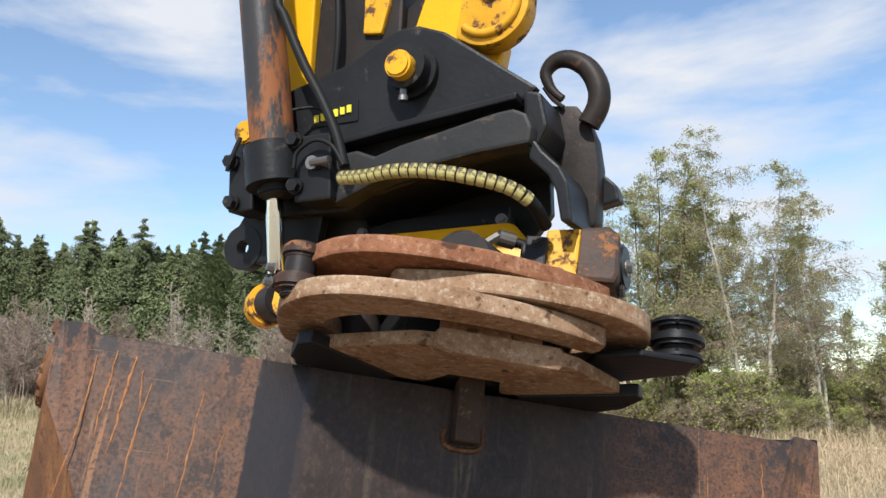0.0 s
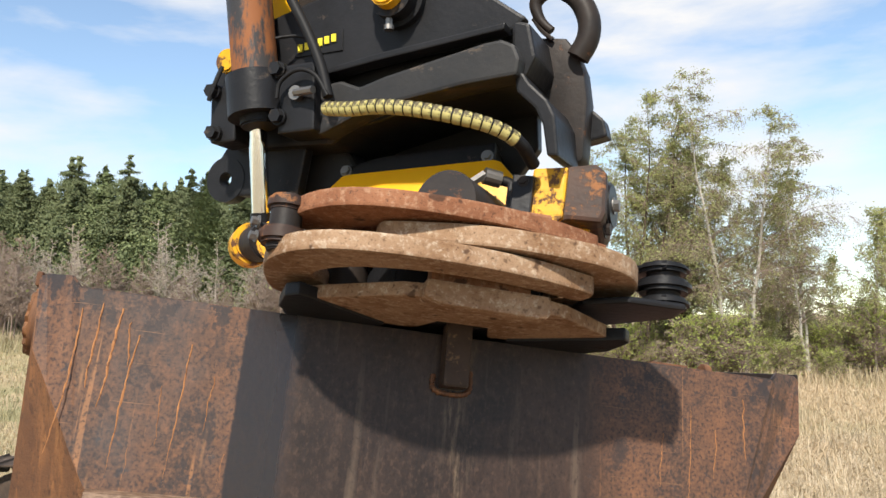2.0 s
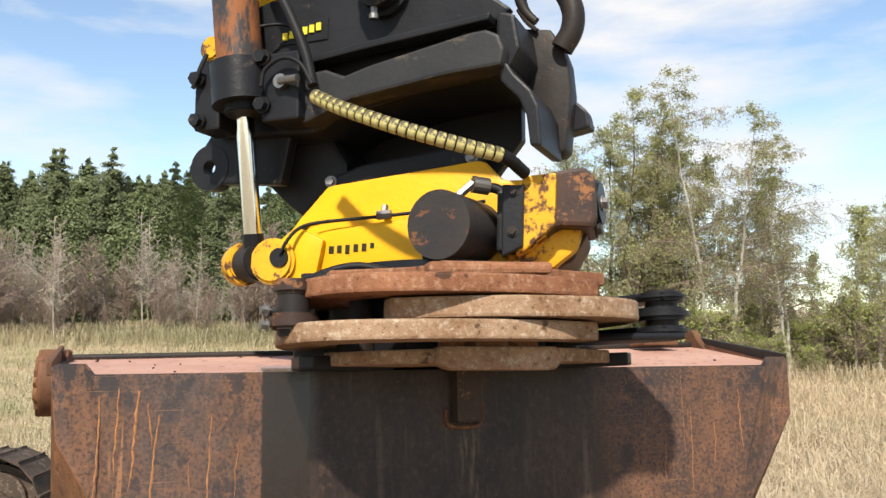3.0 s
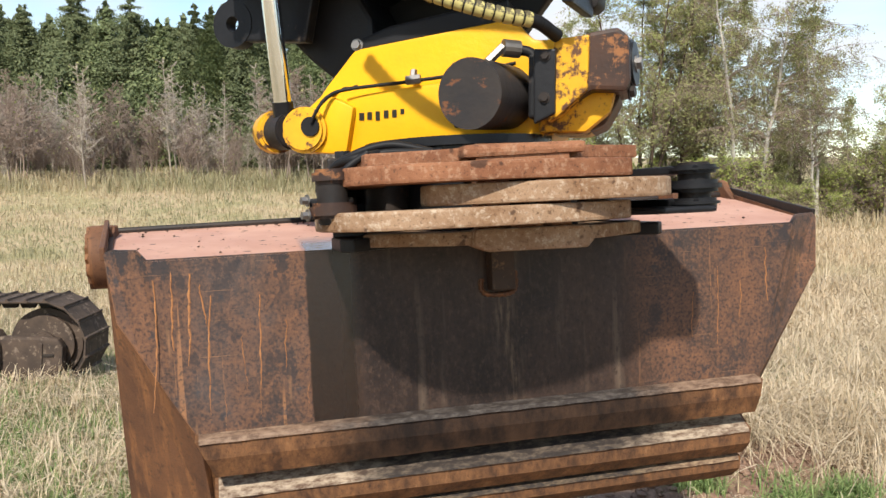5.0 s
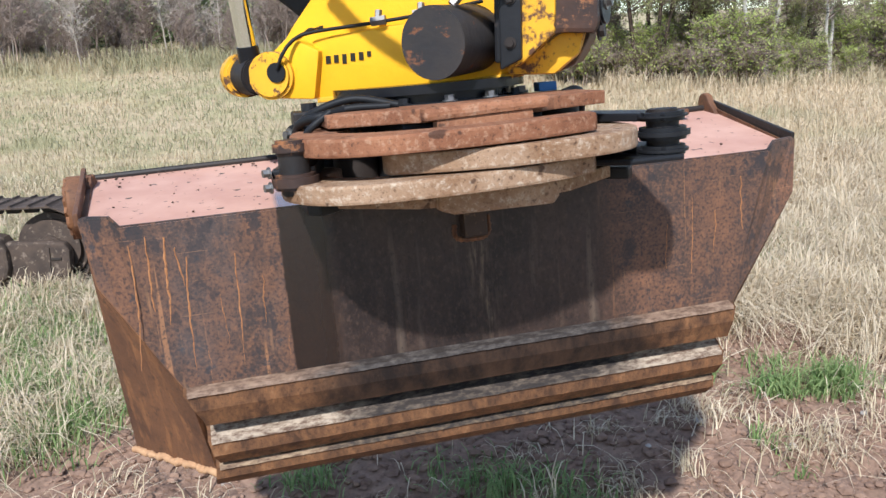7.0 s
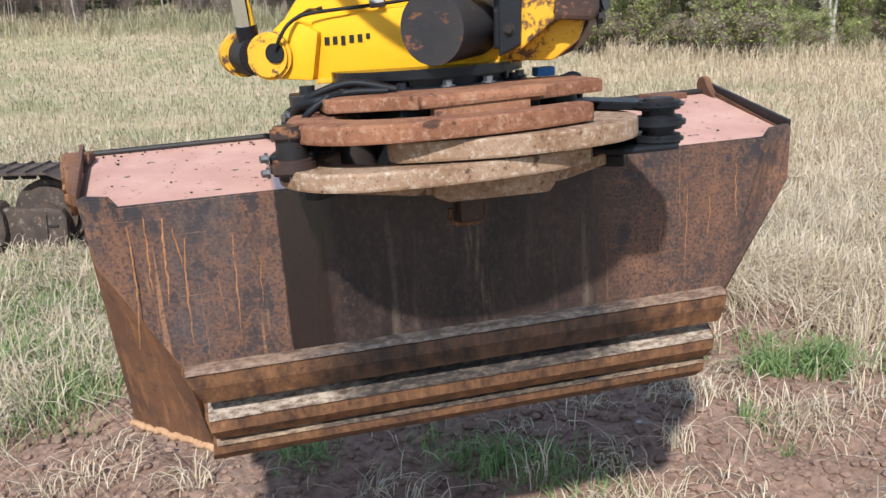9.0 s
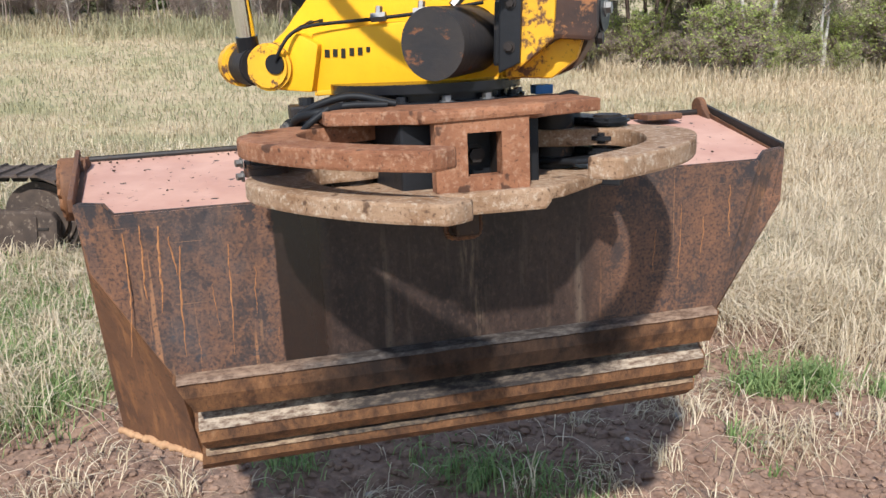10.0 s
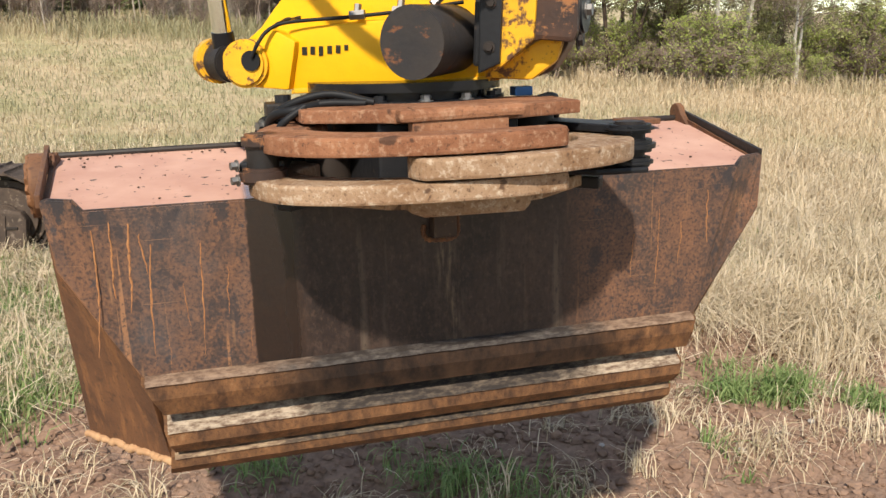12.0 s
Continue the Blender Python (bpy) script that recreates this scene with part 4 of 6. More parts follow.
def build_grapple():
    g = thing("grapple", "rusty two-sided grapple with curved claw plates and black pivots", "grapple", BK)
    # head: upper plate, front plate with a window, lower plate
    up = [(0.455, -0.165), (0.60, -0.235), (0.63, -0.262), (0.88, -0.275), (0.915, -0.25), (1.05, -0.205), (1.06, 0.02), (0.45, 0.02)]
    part("upper_plate", prism(up, 0.172, 0.200, "z", 0.004), CLAW_RUST, g, "rust-brown upper plate")
    low = [(0.445, -0.155), (0.60, -0.29), (0.66, -0.305), (0.87, -0.315), (0.93, -0.29), (1.07, -0.175), (1.03, -0.03), (0.86, 0.0), (0.83, -0.10), (0.72, -0.10), (0.69, 0.0), (0.48, -0.02)]
    part("lower_plate", prism(low, 0.006, 0.034, "z", 0.005), CLAW_PALE, g, "pale worn lower plate")
    front = bmesh.new()
    x0, x1, z0, z1 = 0.652, 0.848, 0.004, 0.204
    wx0, wx1, wz0, wz1 = 0.718, 0.790, 0.066, 0.154
    for lo, hi in (((x0, z0), (x1, wz0)), ((x0, wz1), (x1, z1)), ((x0, wz0), (wx0, wz1)), ((wx1, wz0), (x1, wz1))):
        add_box(front, (lo[0], -0.305, lo[1]), (hi[0], -0.268, hi[1]), 0)
    bmesh.ops.remove_doubles(front, verts=front.verts, dist=0.0005)
    seen = {}
    for f in front.faces:
        seen.setdefault(tuple(round(c, 3) for c in f.calc_center_median()), []).append(f)
    bmesh.ops.delete(front, geom=[f for fs in seen.values() if len(fs) > 1 for f in fs], context="FACES")
    part("front_plate", front, CLAW_RUST, g, "rust-brown front plate with a square window")
    part("front_lip", prism([(0.626, 0.176), (0.884, 0.182), (0.884, 0.206), (0.626, 0.202)], -0.312, -0.262, "y", 0.009), CLAW_RUST, g)
    part("front_lip", prism([(0.636, 0.004), (0.668, -0.008), (0.876, -0.010), (0.890, 0.006), (0.884, 0.036), (0.640, 0.038)], -0.326, -0.27, "y", 0.008), CLAW_PALE, g)
    part("core", prism([(0.60, -0.22), (0.90, -0.22), (0.95, 0.0), (0.55, 0.0)], 0.026, 0.172, "z", 0.006), BLACK, g, "black inner body")
    for x in (0.708, 0.79):
        part("inner_rib", box((x, -0.27, 0.05), (x + 0.012, -0.22, 0.16), 0.002), BLACK_RUSTY, g)
    part("inner_bolt", bolt((0.755, -0.222, 0.10), (0, -1, 0), 0.016, 0.02), BLACK_RUSTY, g)
    # dark side arms
    for s, px in ((-1, 0.52), (1, 1.00)):
        arm = [(px - 0.10 * s, -0.02), (px + 0.10 * s, -0.20), (px + 0.125 * s, -0.17), (px + 0.13 * s, -0.06), (px + 0.06 * s, 0.10), (px - 0.10 * s, 0.10)]
        part("side_arm", prism(arm if s > 0 else arm[::-1], 0.0, 0.028, "z", 0.005), BLACK, g, "black side arm")
        part("hub", rod((px, -0.05, 0.026), (px, -0.05, 0.185), 0.05, n=28, bevel=0.005), BLACK_RUSTY, g, "", 50)
    claws = []
    for name, pivot, flip, layer, mat, label in (
            ("claw", LEFT_PIVOT, 1, W_UP, CLAW_RUST, "rust-brown upper curved claw"),
            ("claw", LEFT_PIVOT, 1, W_LOW, CLAW_PALE, "pale worn lower curved claw"),
            ("claw", RIGHT_PIVOT, -1, W_MID, CLAW_PALE, "pale worn middle curved claw")):
        c = part(name, prism(claw_outline(flip, 0.022 if layer == W_LOW else 0.0), layer[0], layer[1], "z", 0.006), mat, g, label)
        c.matrix_basis = pose(pivot[0], pivot[1], 0)
        claws.append((c, pivot, flip, layer))
    # clevis knuckles that swing back as the claws open
    k = part("knuckle", rod((0, 0, 0.072), (0, 0, 0.102), 0.046, n=28, bevel=0.006), BLOCK, g, "rusty black knuckle eye", 50)
    part("knuckle_pin", rod((0, 0, 0.060), (0, 0, 0.165), 0.030, n=24, bevel=0.003), BLACK_RUSTY, k, "", 50)
    part("knuckle_cap", rod((0, 0, 0.138), (0, 0, 0.166), 0.038, n=24, bevel=0.006), BLOCK, k, "", 50)
    part("link", prism([(-0.045, 0.0), (0.04, 0.0), (0.075, 0.2), (0.0, 0.22)], 0.086, 0.112, "z", 0.004), BLACK, k)
    for z in (0.080, 0.108):
        part("bolt", bolt((-0.048, -0.01, z), (-1, -0.3, 0), 0.008, 0.014), ZINC, k)
    knuckles = [(k, (0.374, -0.265), (0.330, -0.13))]
    k = part("knuckle", rod((0, 0, 0.090), (0, 0, 0.116), 0.057, n=28, bevel=0.008), BLACK, g, "black knuckle disc", 50)
    for z0_, z1_ in ((0.058, 0.078), (0.130, 0.148)):
        part("knuckle_disc", rod((0, 0, z0_), (0, 0, z1_), 0.053, n=28, bevel=0.007), BLACK, k, "", 50)
        part("link", prism([(-0.02, -0.05), (0.03, 0.045), (-0.06, 0.24), (-0.14, 0.2)], z0_, z1_, "z", 0.004), BLACK, k)
    part("knuckle_pin", rod((0, 0, 0.052), (0, 0, 0.154), 0.034, n=24, bevel=0.003), BLACK_RUSTY, k, "", 50)
    part("link", prism([(-0.17, 0.02), (-0.10, -0.05), (0.02, -0.055), (0.04, 0.03), (-0.06, 0.20), (-0.16, 0.18)], 0.048, 0.062, "z", 0.006), BLACK, k)
    knuckles.append((k, (1.145, -0.275), (1.115, -0.10)))
    for k, a, _ in knuckles:
        k.matrix_basis = pose(a[0], a[1], 0)
    part("jaw_block", prism([(0.400, 0.0), (0.47, -0.045), (0.56, -0.03), (0.56, 0.10), (0.42, 0.10)], 0.004, 0.100, "z", 0.010), BLACK, g, "black jaw block beside the claws")
    # claw cylinder on the side of the grapple, with its hoses and bolts
    part("cylinder_cap", rod((0.395, 0.02, 0.135), (0.50, 0.10, 0.135), 0.044, n=24, bevel=0.006), BLACK, g, "black cap of a claw cylinder", 50)
    for z in (0.112, 0.158):
        part("bolt", bolt((0.388, 0.012, z), (-1, -0.6, 0), 0.010, 0.014), ZINC, g)
    part("hose", tube(curve_points([(0.40, 0.0, 0.16), (0.41, -0.06, 0.185), (0.45, -0.10, 0.196), (0.50, -0.08, 0.205)]), 0.010, 8), RUBBER, g, "black hydraulic hose", 60)
    part("hose", tube(curve_points([(0.385, 0.02, 0.10), (0.395, -0.07, 0.12), (0.42, -0.12, 0.17), (0.47, -0.12, 0.205)]), 0.008, 8), RUBBER, g, "black hydraulic hose", 60)
    return g, claws, knuckles


GRAPPLE, CLAWS, KNUCKLES = build_grapple()


# ---------------------------------------------------------------- upper tilt frame with its cylinder
def build_frame():
    f = thing("tiltrotator", "black painted tilt frame with hook and yellow-capped pin", "tiltrotator", UP)
    side = [(-0.50, -0.17), (-0.47, -0.085), (-0.33, -0.02), (-0.12, 0.03), (-0.03, 0.078), (0.02, 0.092), (0.063, 0.090), (0.132, 0.060), (0.366, -0.126), (0.33, -0.150), (0.0, -0.182), (-0.172, -0.205), (-0.30, -0.28), (-0.48, -0.28)]
    part("side_plate", prism(side, 0.0, 0.032, "y", 0.008), BLACK, f, "black side plate")
    part("side_plate", prism(side, 0.36, 0.392, "y", 0.008), BLACK, f, "black side plate")
    part("rib", prism([(-0.19, -0.212), (0.0, -0.192), (0.326, -0.164), (0.330, -0.148), (0.0, -0.174), (-0.19, -0.198)], -0.045, 0.004, "y", 0.004), BLACK, f, "worn black rib")
    low = [(-0.185, -0.235), (-0.09, -0.228), (-0.04, -0.250), (0.03, -0.232), (0.28, -0.188), (0.320, -0.186), (0.350, -0.202), (0.362, -0.235), (0.354, -0.272), (0.23, -0.278), (0.112, -0.292), (-0.02, -0.308), (-0.10, -0.338), (-0.150, -0.356), (-0.19, -0.32)]
    part("lower_flange", prism(low, -0.045, 0.03, "y", 0.008), SCUFFED_FLANGE, f, "scuffed black lower flange")
    deck = [(-0.46, -0.20), (-0.2, -0.19), (0.33, -0.15), (0.37, -0.20), (0.36, -0.265), (0.10, -0.29), (-0.10, -0.33), (-0.16, -0.36), (-0.44, -0.35)]
    part("deck", prism(deck, 0.03, 0.36, "y", 0.010), BLACK, f, "black underside of the frame")
    part("rear_skirt", prism([(-0.40, -0.24), (0.30, -0.20), (0.30, -0.36), (0.22, -0.46), (-0.10, -0.52), (-0.36, -0.50)], 0.30, 0.34, "y", 0.006), BLACK, f, "black far plate of the frame")
    part("rear_leg", prism([(-0.40, -0.30), (-0.18, -0.34), (-0.13, -0.42), (-0.12, -0.56), (-0.20, -0.60), (-0.31, -0.52), (-0.40, -0.44)], 0.14, 0.34, "y", 0.012), BLACK, f)
    leg = [(0.30, -0.09), (0.356, -0.116), (0.414, -0.125), (0.440, -0.165), (0.456, -0.210), (0.463, -0.286), (0.454, -0.38), (0.449, -0.427), (0.434, -0.440), (0.374, -0.422), (0.368, -0.34), (0.343, -0.256), (0.292, -0.207)]
    part("end_leg", prism(leg, 0.16, 0.24, "y", 0.010), BLACK_RUSTY, f, "black end leg with worn edges", 35)
    part("brace", prism([(0.340, -0.255), (0.362, -0.262), (0.376, -0.286), (0.415, -0.328), (0.432, -0.365), (0.438, -0.457), (0.412, -0.454), (0.404, -0.385), (0.388, -0.345), (0.346, -0.302)], -0.02, 0.17, "y", 0.006), BLACK, f, "black curved brace")
    part("end_web", prism([(0.33, -0.125), (0.372, -0.140), (0.385, -0.22), (0.36, -0.265), (0.33, -0.25)], 0.0, 0.17, "y", 0.008), BLACK, f)
    part("end_nub", prism([(0.44, -0.290), (0.462, -0.294), (0.488, -0.320), (0.496, -0.362), (0.44, -0.373)], 0.225, 0.285, "y", 0.006), BLACK, f)
    hook = curve_points([(0.371, -0.105, 0), (0.352, -0.086, 0), (0.336, -0.062, 0), (0.327, -0.023, 0), (0.353, 0.006, 0), (0.397, 0.006, 0), (0.446, -0.030, 0), (0.472, -0.090, 0), (0.468, -0.143, 0), (0.440, -0.190, 0)], 4)
    hook = [Vector((0.405 + 0.9 * (p.x - 0.395), 0.15, -0.085 + 0.9 * (p.y + 0.080))) for p in hook]
    radii = [0.010 + 0.018 * smooth(0, 30, i) for i in range(len(hook))]
    part("hook", tube(hook, radii, 14), BLACK_RUSTY, f, "worn rusty lifting hook", 60)
    part("hook_latch", tube(curve_points([(0.338, 0.15, -0.07), (0.360, 0.15, -0.105), (0.385, 0.15, -0.130)]), 0.006, 8), BLACK_RUSTY, f)
    # pin
    part("pin_boss", rod((0.047, 0.01, -0.036), (0.047, -0.02, -0.036), 0.070, n=40, bevel=0.008), BLACK, f, "", 50)
    part("pin_collar", rod((0.047, 0.01, -0.036), (0.047, -0.058, -0.036), 0.057, n=40, bevel=0.006), BLACK, f, "black pin collar", 50)
    part("pin", rod((0.046, 0.0, -0.042), (0.046, -0.092, -0.042), 0.035, n=32, bevel=0.006), YELLOW_CHIPPED, f, "chipped yellow pin head", 50)
    part("grease_nipple", add_rod(rod((0.040, -0.045, -0.090), (0.040, -0.045, -0.112), 0.009, n=6), (0.040, -0.045, -0.110), (0.040, -0.045, -0.122), 0.012, n=12), ZINC, f, "zinc grease nipple")
    part("pin", rod((-0.432, 0.005, -0.130), (-0.432, -0.05, -0.130), 0.032, n=28, bevel=0.005), YELLOW_CHIPPED, f, "chipped yellow pin head", 50)
    part("plate_tag", box((-0.25, -0.004, -0.135), (-0.11, 0.002, -0.080), 0.001), BLACK, f)
    for i in range(6):
        x, z = -0.238 + i * 0.0195, -0.124 + i * 0.0026
        part("mark", box((x, -0.0085, z), (x + 0.013, -0.0045, z + 0.020), 0.0005), BARS_YELLOW, f)
    # hanging lug with a hole
    bm = bmesh.new()
    c, n = Vector((-0.508, 0.0, -0.418)), 32
    rings = []
    for y in (0.06, 0.10):
        for r in (0.020, 0.062):
            rings.append([bm.verts.new((c.x + r * math.cos(i * math.tau / n), y, c.z + r * math.sin(i * math.tau / n))) for i in range(n)])
    for a, b in ((0, 1), (2, 3), (0, 2), (1, 3)):
        for i in range(n):
            bm.faces.new((rings[a][i], rings[a][(i + 1) % n], rings[b][(i + 1) % n], rings[b][i]))
    part("lug", bm, BLACK, f, "black lug with a hole", 40)
    part("lug_arm", prism([(-0.470, -0.466), (-0.40, -0.47), (-0.28, -0.48), (-0.25, -0.34), (-0.50, -0.32), (-0.535, -0.366), (-0.49, -0.372), (-0.462, -0.395), (-0.455, -0.43)], 0.062, 0.098, "y", 0.006), BLACK, f)
    # cylinder clamp blocks
    part("clamp_block", box((-0.250, -0.075, -0.350), (-0.145, 0.02, -0.180), 0.006), BLACK, f, "black cylinder clamp block")
    part("clamp_block", box((-0.478, -0.045, -0.345), (-0.40, 0.05, -0.195), 0.006), BLACK, f, "black cylinder clamp block")
    for x, y, z in ((-0.246, -0.072, -0.191), (-0.243, -0.072, -0.310), (-0.463, -0.045, -0.212), (-0.458, -0.045, -0.322)):
        part("clamp_bolt", add_rod(rod((x, y + 0.01, z), (x, y - 0.012, z), 0.021, n=18), (x, y - 0.01, z), (x, y - 0.028, z), 0.017, n=6), BLACK, f, "large black bolt head")
    part("hose_port", add_rod(rod((-0.190, -0.075, -0.258), (-0.190, -0.092, -0.258), 0.018, n=12), (-0.190, -0.09, -0.258), (-0.130, -0.105, -0.262), 0.010, n=8), ZINC, f, "zinc hose port")
    part("hose", tube(curve_points([(-0.236, -0.10, -0.270), (-0.226, -0.10, -0.230), (-0.177, -0.10, -0.206), (-0.128, -0.10, -0.225), (-0.093, -0.10, -0.280)]), 0.0055, 8), RUBBER, f, "thin black hose", 60)
    part("hose", tube(curve_points([(-0.36, -0.05, 0.60), (-0.305, -0.09, 0.22), (-0.279, -0.09, 0.146), (-0.221, -0.09, 0.011), (-0.160, -0.09, -0.105), (-0.119, -0.09, -0.199), (-0.097, -0.09, -0.280)]), 0.013, 10), RUBBER, f, "black hydraulic hose", 60)
    part("hose", tube(curve_points([(-0.27, -0.06, -0.10), (-0.22, -0.04, -0.095), (-0.16, -0.06, -0.13), (-0.11, -0.09, -0.21)]), 0.004, 6), RUBBER, f, "", 60)
    part("hose", tube(curve_points([(-0.432, -0.06, -0.150), (-0.450, -0.068, -0.200), (-0.466, -0.068, -0.240)]), 0.006, 6), RUBBER, f, "", 60)
    part("hose", tube(curve_points([(-0.17, 0.02, -0.03), (-0.10, 0.06, 0.06), (-0.04, 0.08, 0.105), (0.04, 0.1, 0.13)]), 0.014, 8), RUBBER, f, "black hydraulic hose", 60)
    return f


FRAME = build_frame()


def build_cylinder():
    """Cylinder body fixed on the frame; the chromed rod slides in it."""
    c = thing("tilt_cylinder", "rust-streaked black tilt cylinder with a bright chromed rod", "hydraulic cylinder", UP)
    top, foot = Vector((-0.446, -0.06, 0.80)), Vector((-0.326, -0.06, -0.205))
    way = (foot - top).normalized()
    part("barrel", rod(top, foot, 0.058, n=40), BARREL, c, "rust-streaked black barrel", 50)
    part("gland", rod(foot - way * 0.01, foot + way * 0.095, 0.076, n=40, bevel=0.008), BLACK, c, "black gland", 50)
    part("wiper", rod(foot + way * 0.09, foot + way * 0.118, 0.048, n=32, bevel=0.004), RUBBER, c, "", 50)
    return c


CYLINDER = build_cylinder()
ROD = thing("cylinder_rod", "bright chromed piston rod with greasy black end", "piston rod", UP)
part("shaft", rod((0, 0, 0.0), (0, 0, 0.42), 0.0235, n=28), CHROME, ROD, "bright chromed shaft", 50)
part("rod_end", rod((0, 0, -0.035), (0, 0, 0.062), 0.030, 0.027, n=20, bevel=0.004), GREASE, ROD, "greasy black rod end", 50)
ROD_TOP, ROD_EYE = UP @ Vector((-0.333, -0.06, -0.12)), HS @ Vector((-0.232, -0.03, -0.03))


# ---------------------------------------------------------------- hose in its yellow wrap, in short rigid pieces
HOSE_RAISED = [(-0.232, 1.86, 2.141), (-0.171, 1.80, 2.127), (-0.103, 1.75, 2.124), (-0.027, 1.72, 2.115), (0.058, 1.70, 2.096), (0.143, 1.70, 2.072), (0.199, 1.72, 2.039), (0.233, 1.78, 2.004)]
HOSE_LOW = [(-0.218, 1.86, 2.143), (-0.165, 1.82, 2.103), (-0.099, 1.78, 2.062), (-0.024, 1.75, 2.025), (0.061, 1.74, 1.996), (0.148, 1.75, 1.976), (0.212, 1.77, 1.968), (0.263, 1.82, 1.948)]
HOSE_PIECES = 27
HOSE = thing("wrapped_hose", "hydraulic hose in a dirty yellow spiral wrap", "hose", Matrix())


def hose_curve(degrees):
    k = degrees / -14.0
    return curve_points([Vector(a).lerp(Vector(b), k) for a, b in zip(HOSE_LOW, HOSE_RAISED)], 28)


def hose_rows(degrees):
    pts = hose_curve(degrees)
    run = [0.0]
    for p, q in zip(pts, pts[1:]):
        run.append(run[-1] + (q - p).length)
    rows = []
    for i in range(HOSE_PIECES):
        s = run[-1] * (i + 0.5) / HOSE_PIECES
        k = next(j for j in range(1, len(run)) if run[j] >= s)
        p = pts[k - 1].lerp(pts[k], (s - run[k - 1]) / (run[k] - run[k - 1]))
        way = (pts[min(k + 3, len(pts) - 1)] - pts[max(k - 4, 0)]).normalized()
        rows.append(Matrix.Translation(p) @ way.to_track_quat("Z", "Y").to_matrix().to_4x4())
    return rows


HOSE_RINGS = []
for i in range(HOSE_PIECES):
    bm = bmesh.new()
    add_rod(bm, (0, 0, -0.0150), (0, 0, 0.0150), 0.0148, n=18)
    ring = part("hose_core", bm, RUBBER, HOSE, "", 50)
    if i < HOSE_PIECES - 4:
        part("wrap_turn", rod((0, 0, -0.0096), (0, 0, 0.0088), 0.0170, n=18, bevel=0.0015), WRAP, ring, "dirty yellow wrap turn", 50)
    HOSE_RINGS.append(ring)


# ---------------------------------------------------------------- excavator arm above
def build_arm():
    a = thing("excavator_arm", "yellow excavator arm end with black linkage and hoses", "excavator arm", UP)
    part("arm_side", prism([(-0.36, -0.03), (-0.295, -0.03), (-0.279, 0.264), (-0.20, 1.5), (-0.50, 1.5), (-0.387, 0.288)], 0.05, 0.085, "y", 0.006), YELLOW, a, "yellow arm side plate")
    part("arm_core", prism([(-0.31, -0.06), (-0.03, -0.02), (-0.01, 0.30), (0.04, 1.5), (-0.26, 1.5), (-0.27, 0.30)], 0.07, 0.30, "y", 0.01), BLACK_RUSTY, a, "dark greasy linkage body")
    part("arm_rim", prism([(-0.13, 0.13), (-0.075, 0.12), (-0.05, 0.20), (-0.02, 1.4), (-0.13, 1.4), (-0.125, 0.2)], 0.055, 0.075, "y", 0.006), YELLOW_CHIPPED, a, "worn yellow rim")
    part("tie_bar", prism([(-0.10, 0.10), (-0.03, 0.10), (0.10, 0.20), (0.08, 0.27), (-0.06, 0.17)], 0.10, 0.16, "y", 0.008), BLACK_RUSTY, a)
    part("link_arm", prism([(0.0, 0.06), (0.145, 0.03), (0.165, 0.175), (0.28, 0.9), (0.17, 0.9), (0.054, 0.198)], 0.06, 0.11, "y", 0.008), YELLOW, a, "yellow link arm")
    cx, cz = 0.235, 0.125
    lever = [(0.145, 0.05), *arc(cx, cz, 0.110, -130, 0, 14), (0.40, 0.6), (0.26, 0.6), (0.175, 0.2)]
    part("lever", prism(lever, 0.03, 0.10, "y", 0.014), YELLOW_CHIPPED, a, "worn yellow cast lever", 40)
    rim = [Vector((cx + 0.080 * math.cos(radians(t)), 0.028, cz + 0.080 * math.sin(radians(t)))) for t in range(-140, 30, 12)]
    part("lever_rim", tube(rim, 0.012, 8), YELLOW_CHIPPED, a, "", 60)
    part("lever_hub", rod((0.245, 0.03, 0.160), (0.245, 0.018, 0.160), 0.026, n=24), BLACK_RUSTY, a, "", 50)
    part("lower_lever", prism([(0.14, 0.0), (0.20, -0.02), (0.240, -0.008), (0.255, 0.05), (0.16, 0.1)], 0.10, 0.16, "y", 0.008), YELLOW, a)
    part("hose", tube(curve_points([(-0.21, 0.04, -0.02), (-0.19, 0.03, 0.15), (-0.20, 0.03, 0.4), (-0.22, 0.04, 0.9)]), 0.010, 8), RUBBER, a, "", 60)
    return a


build_arm()


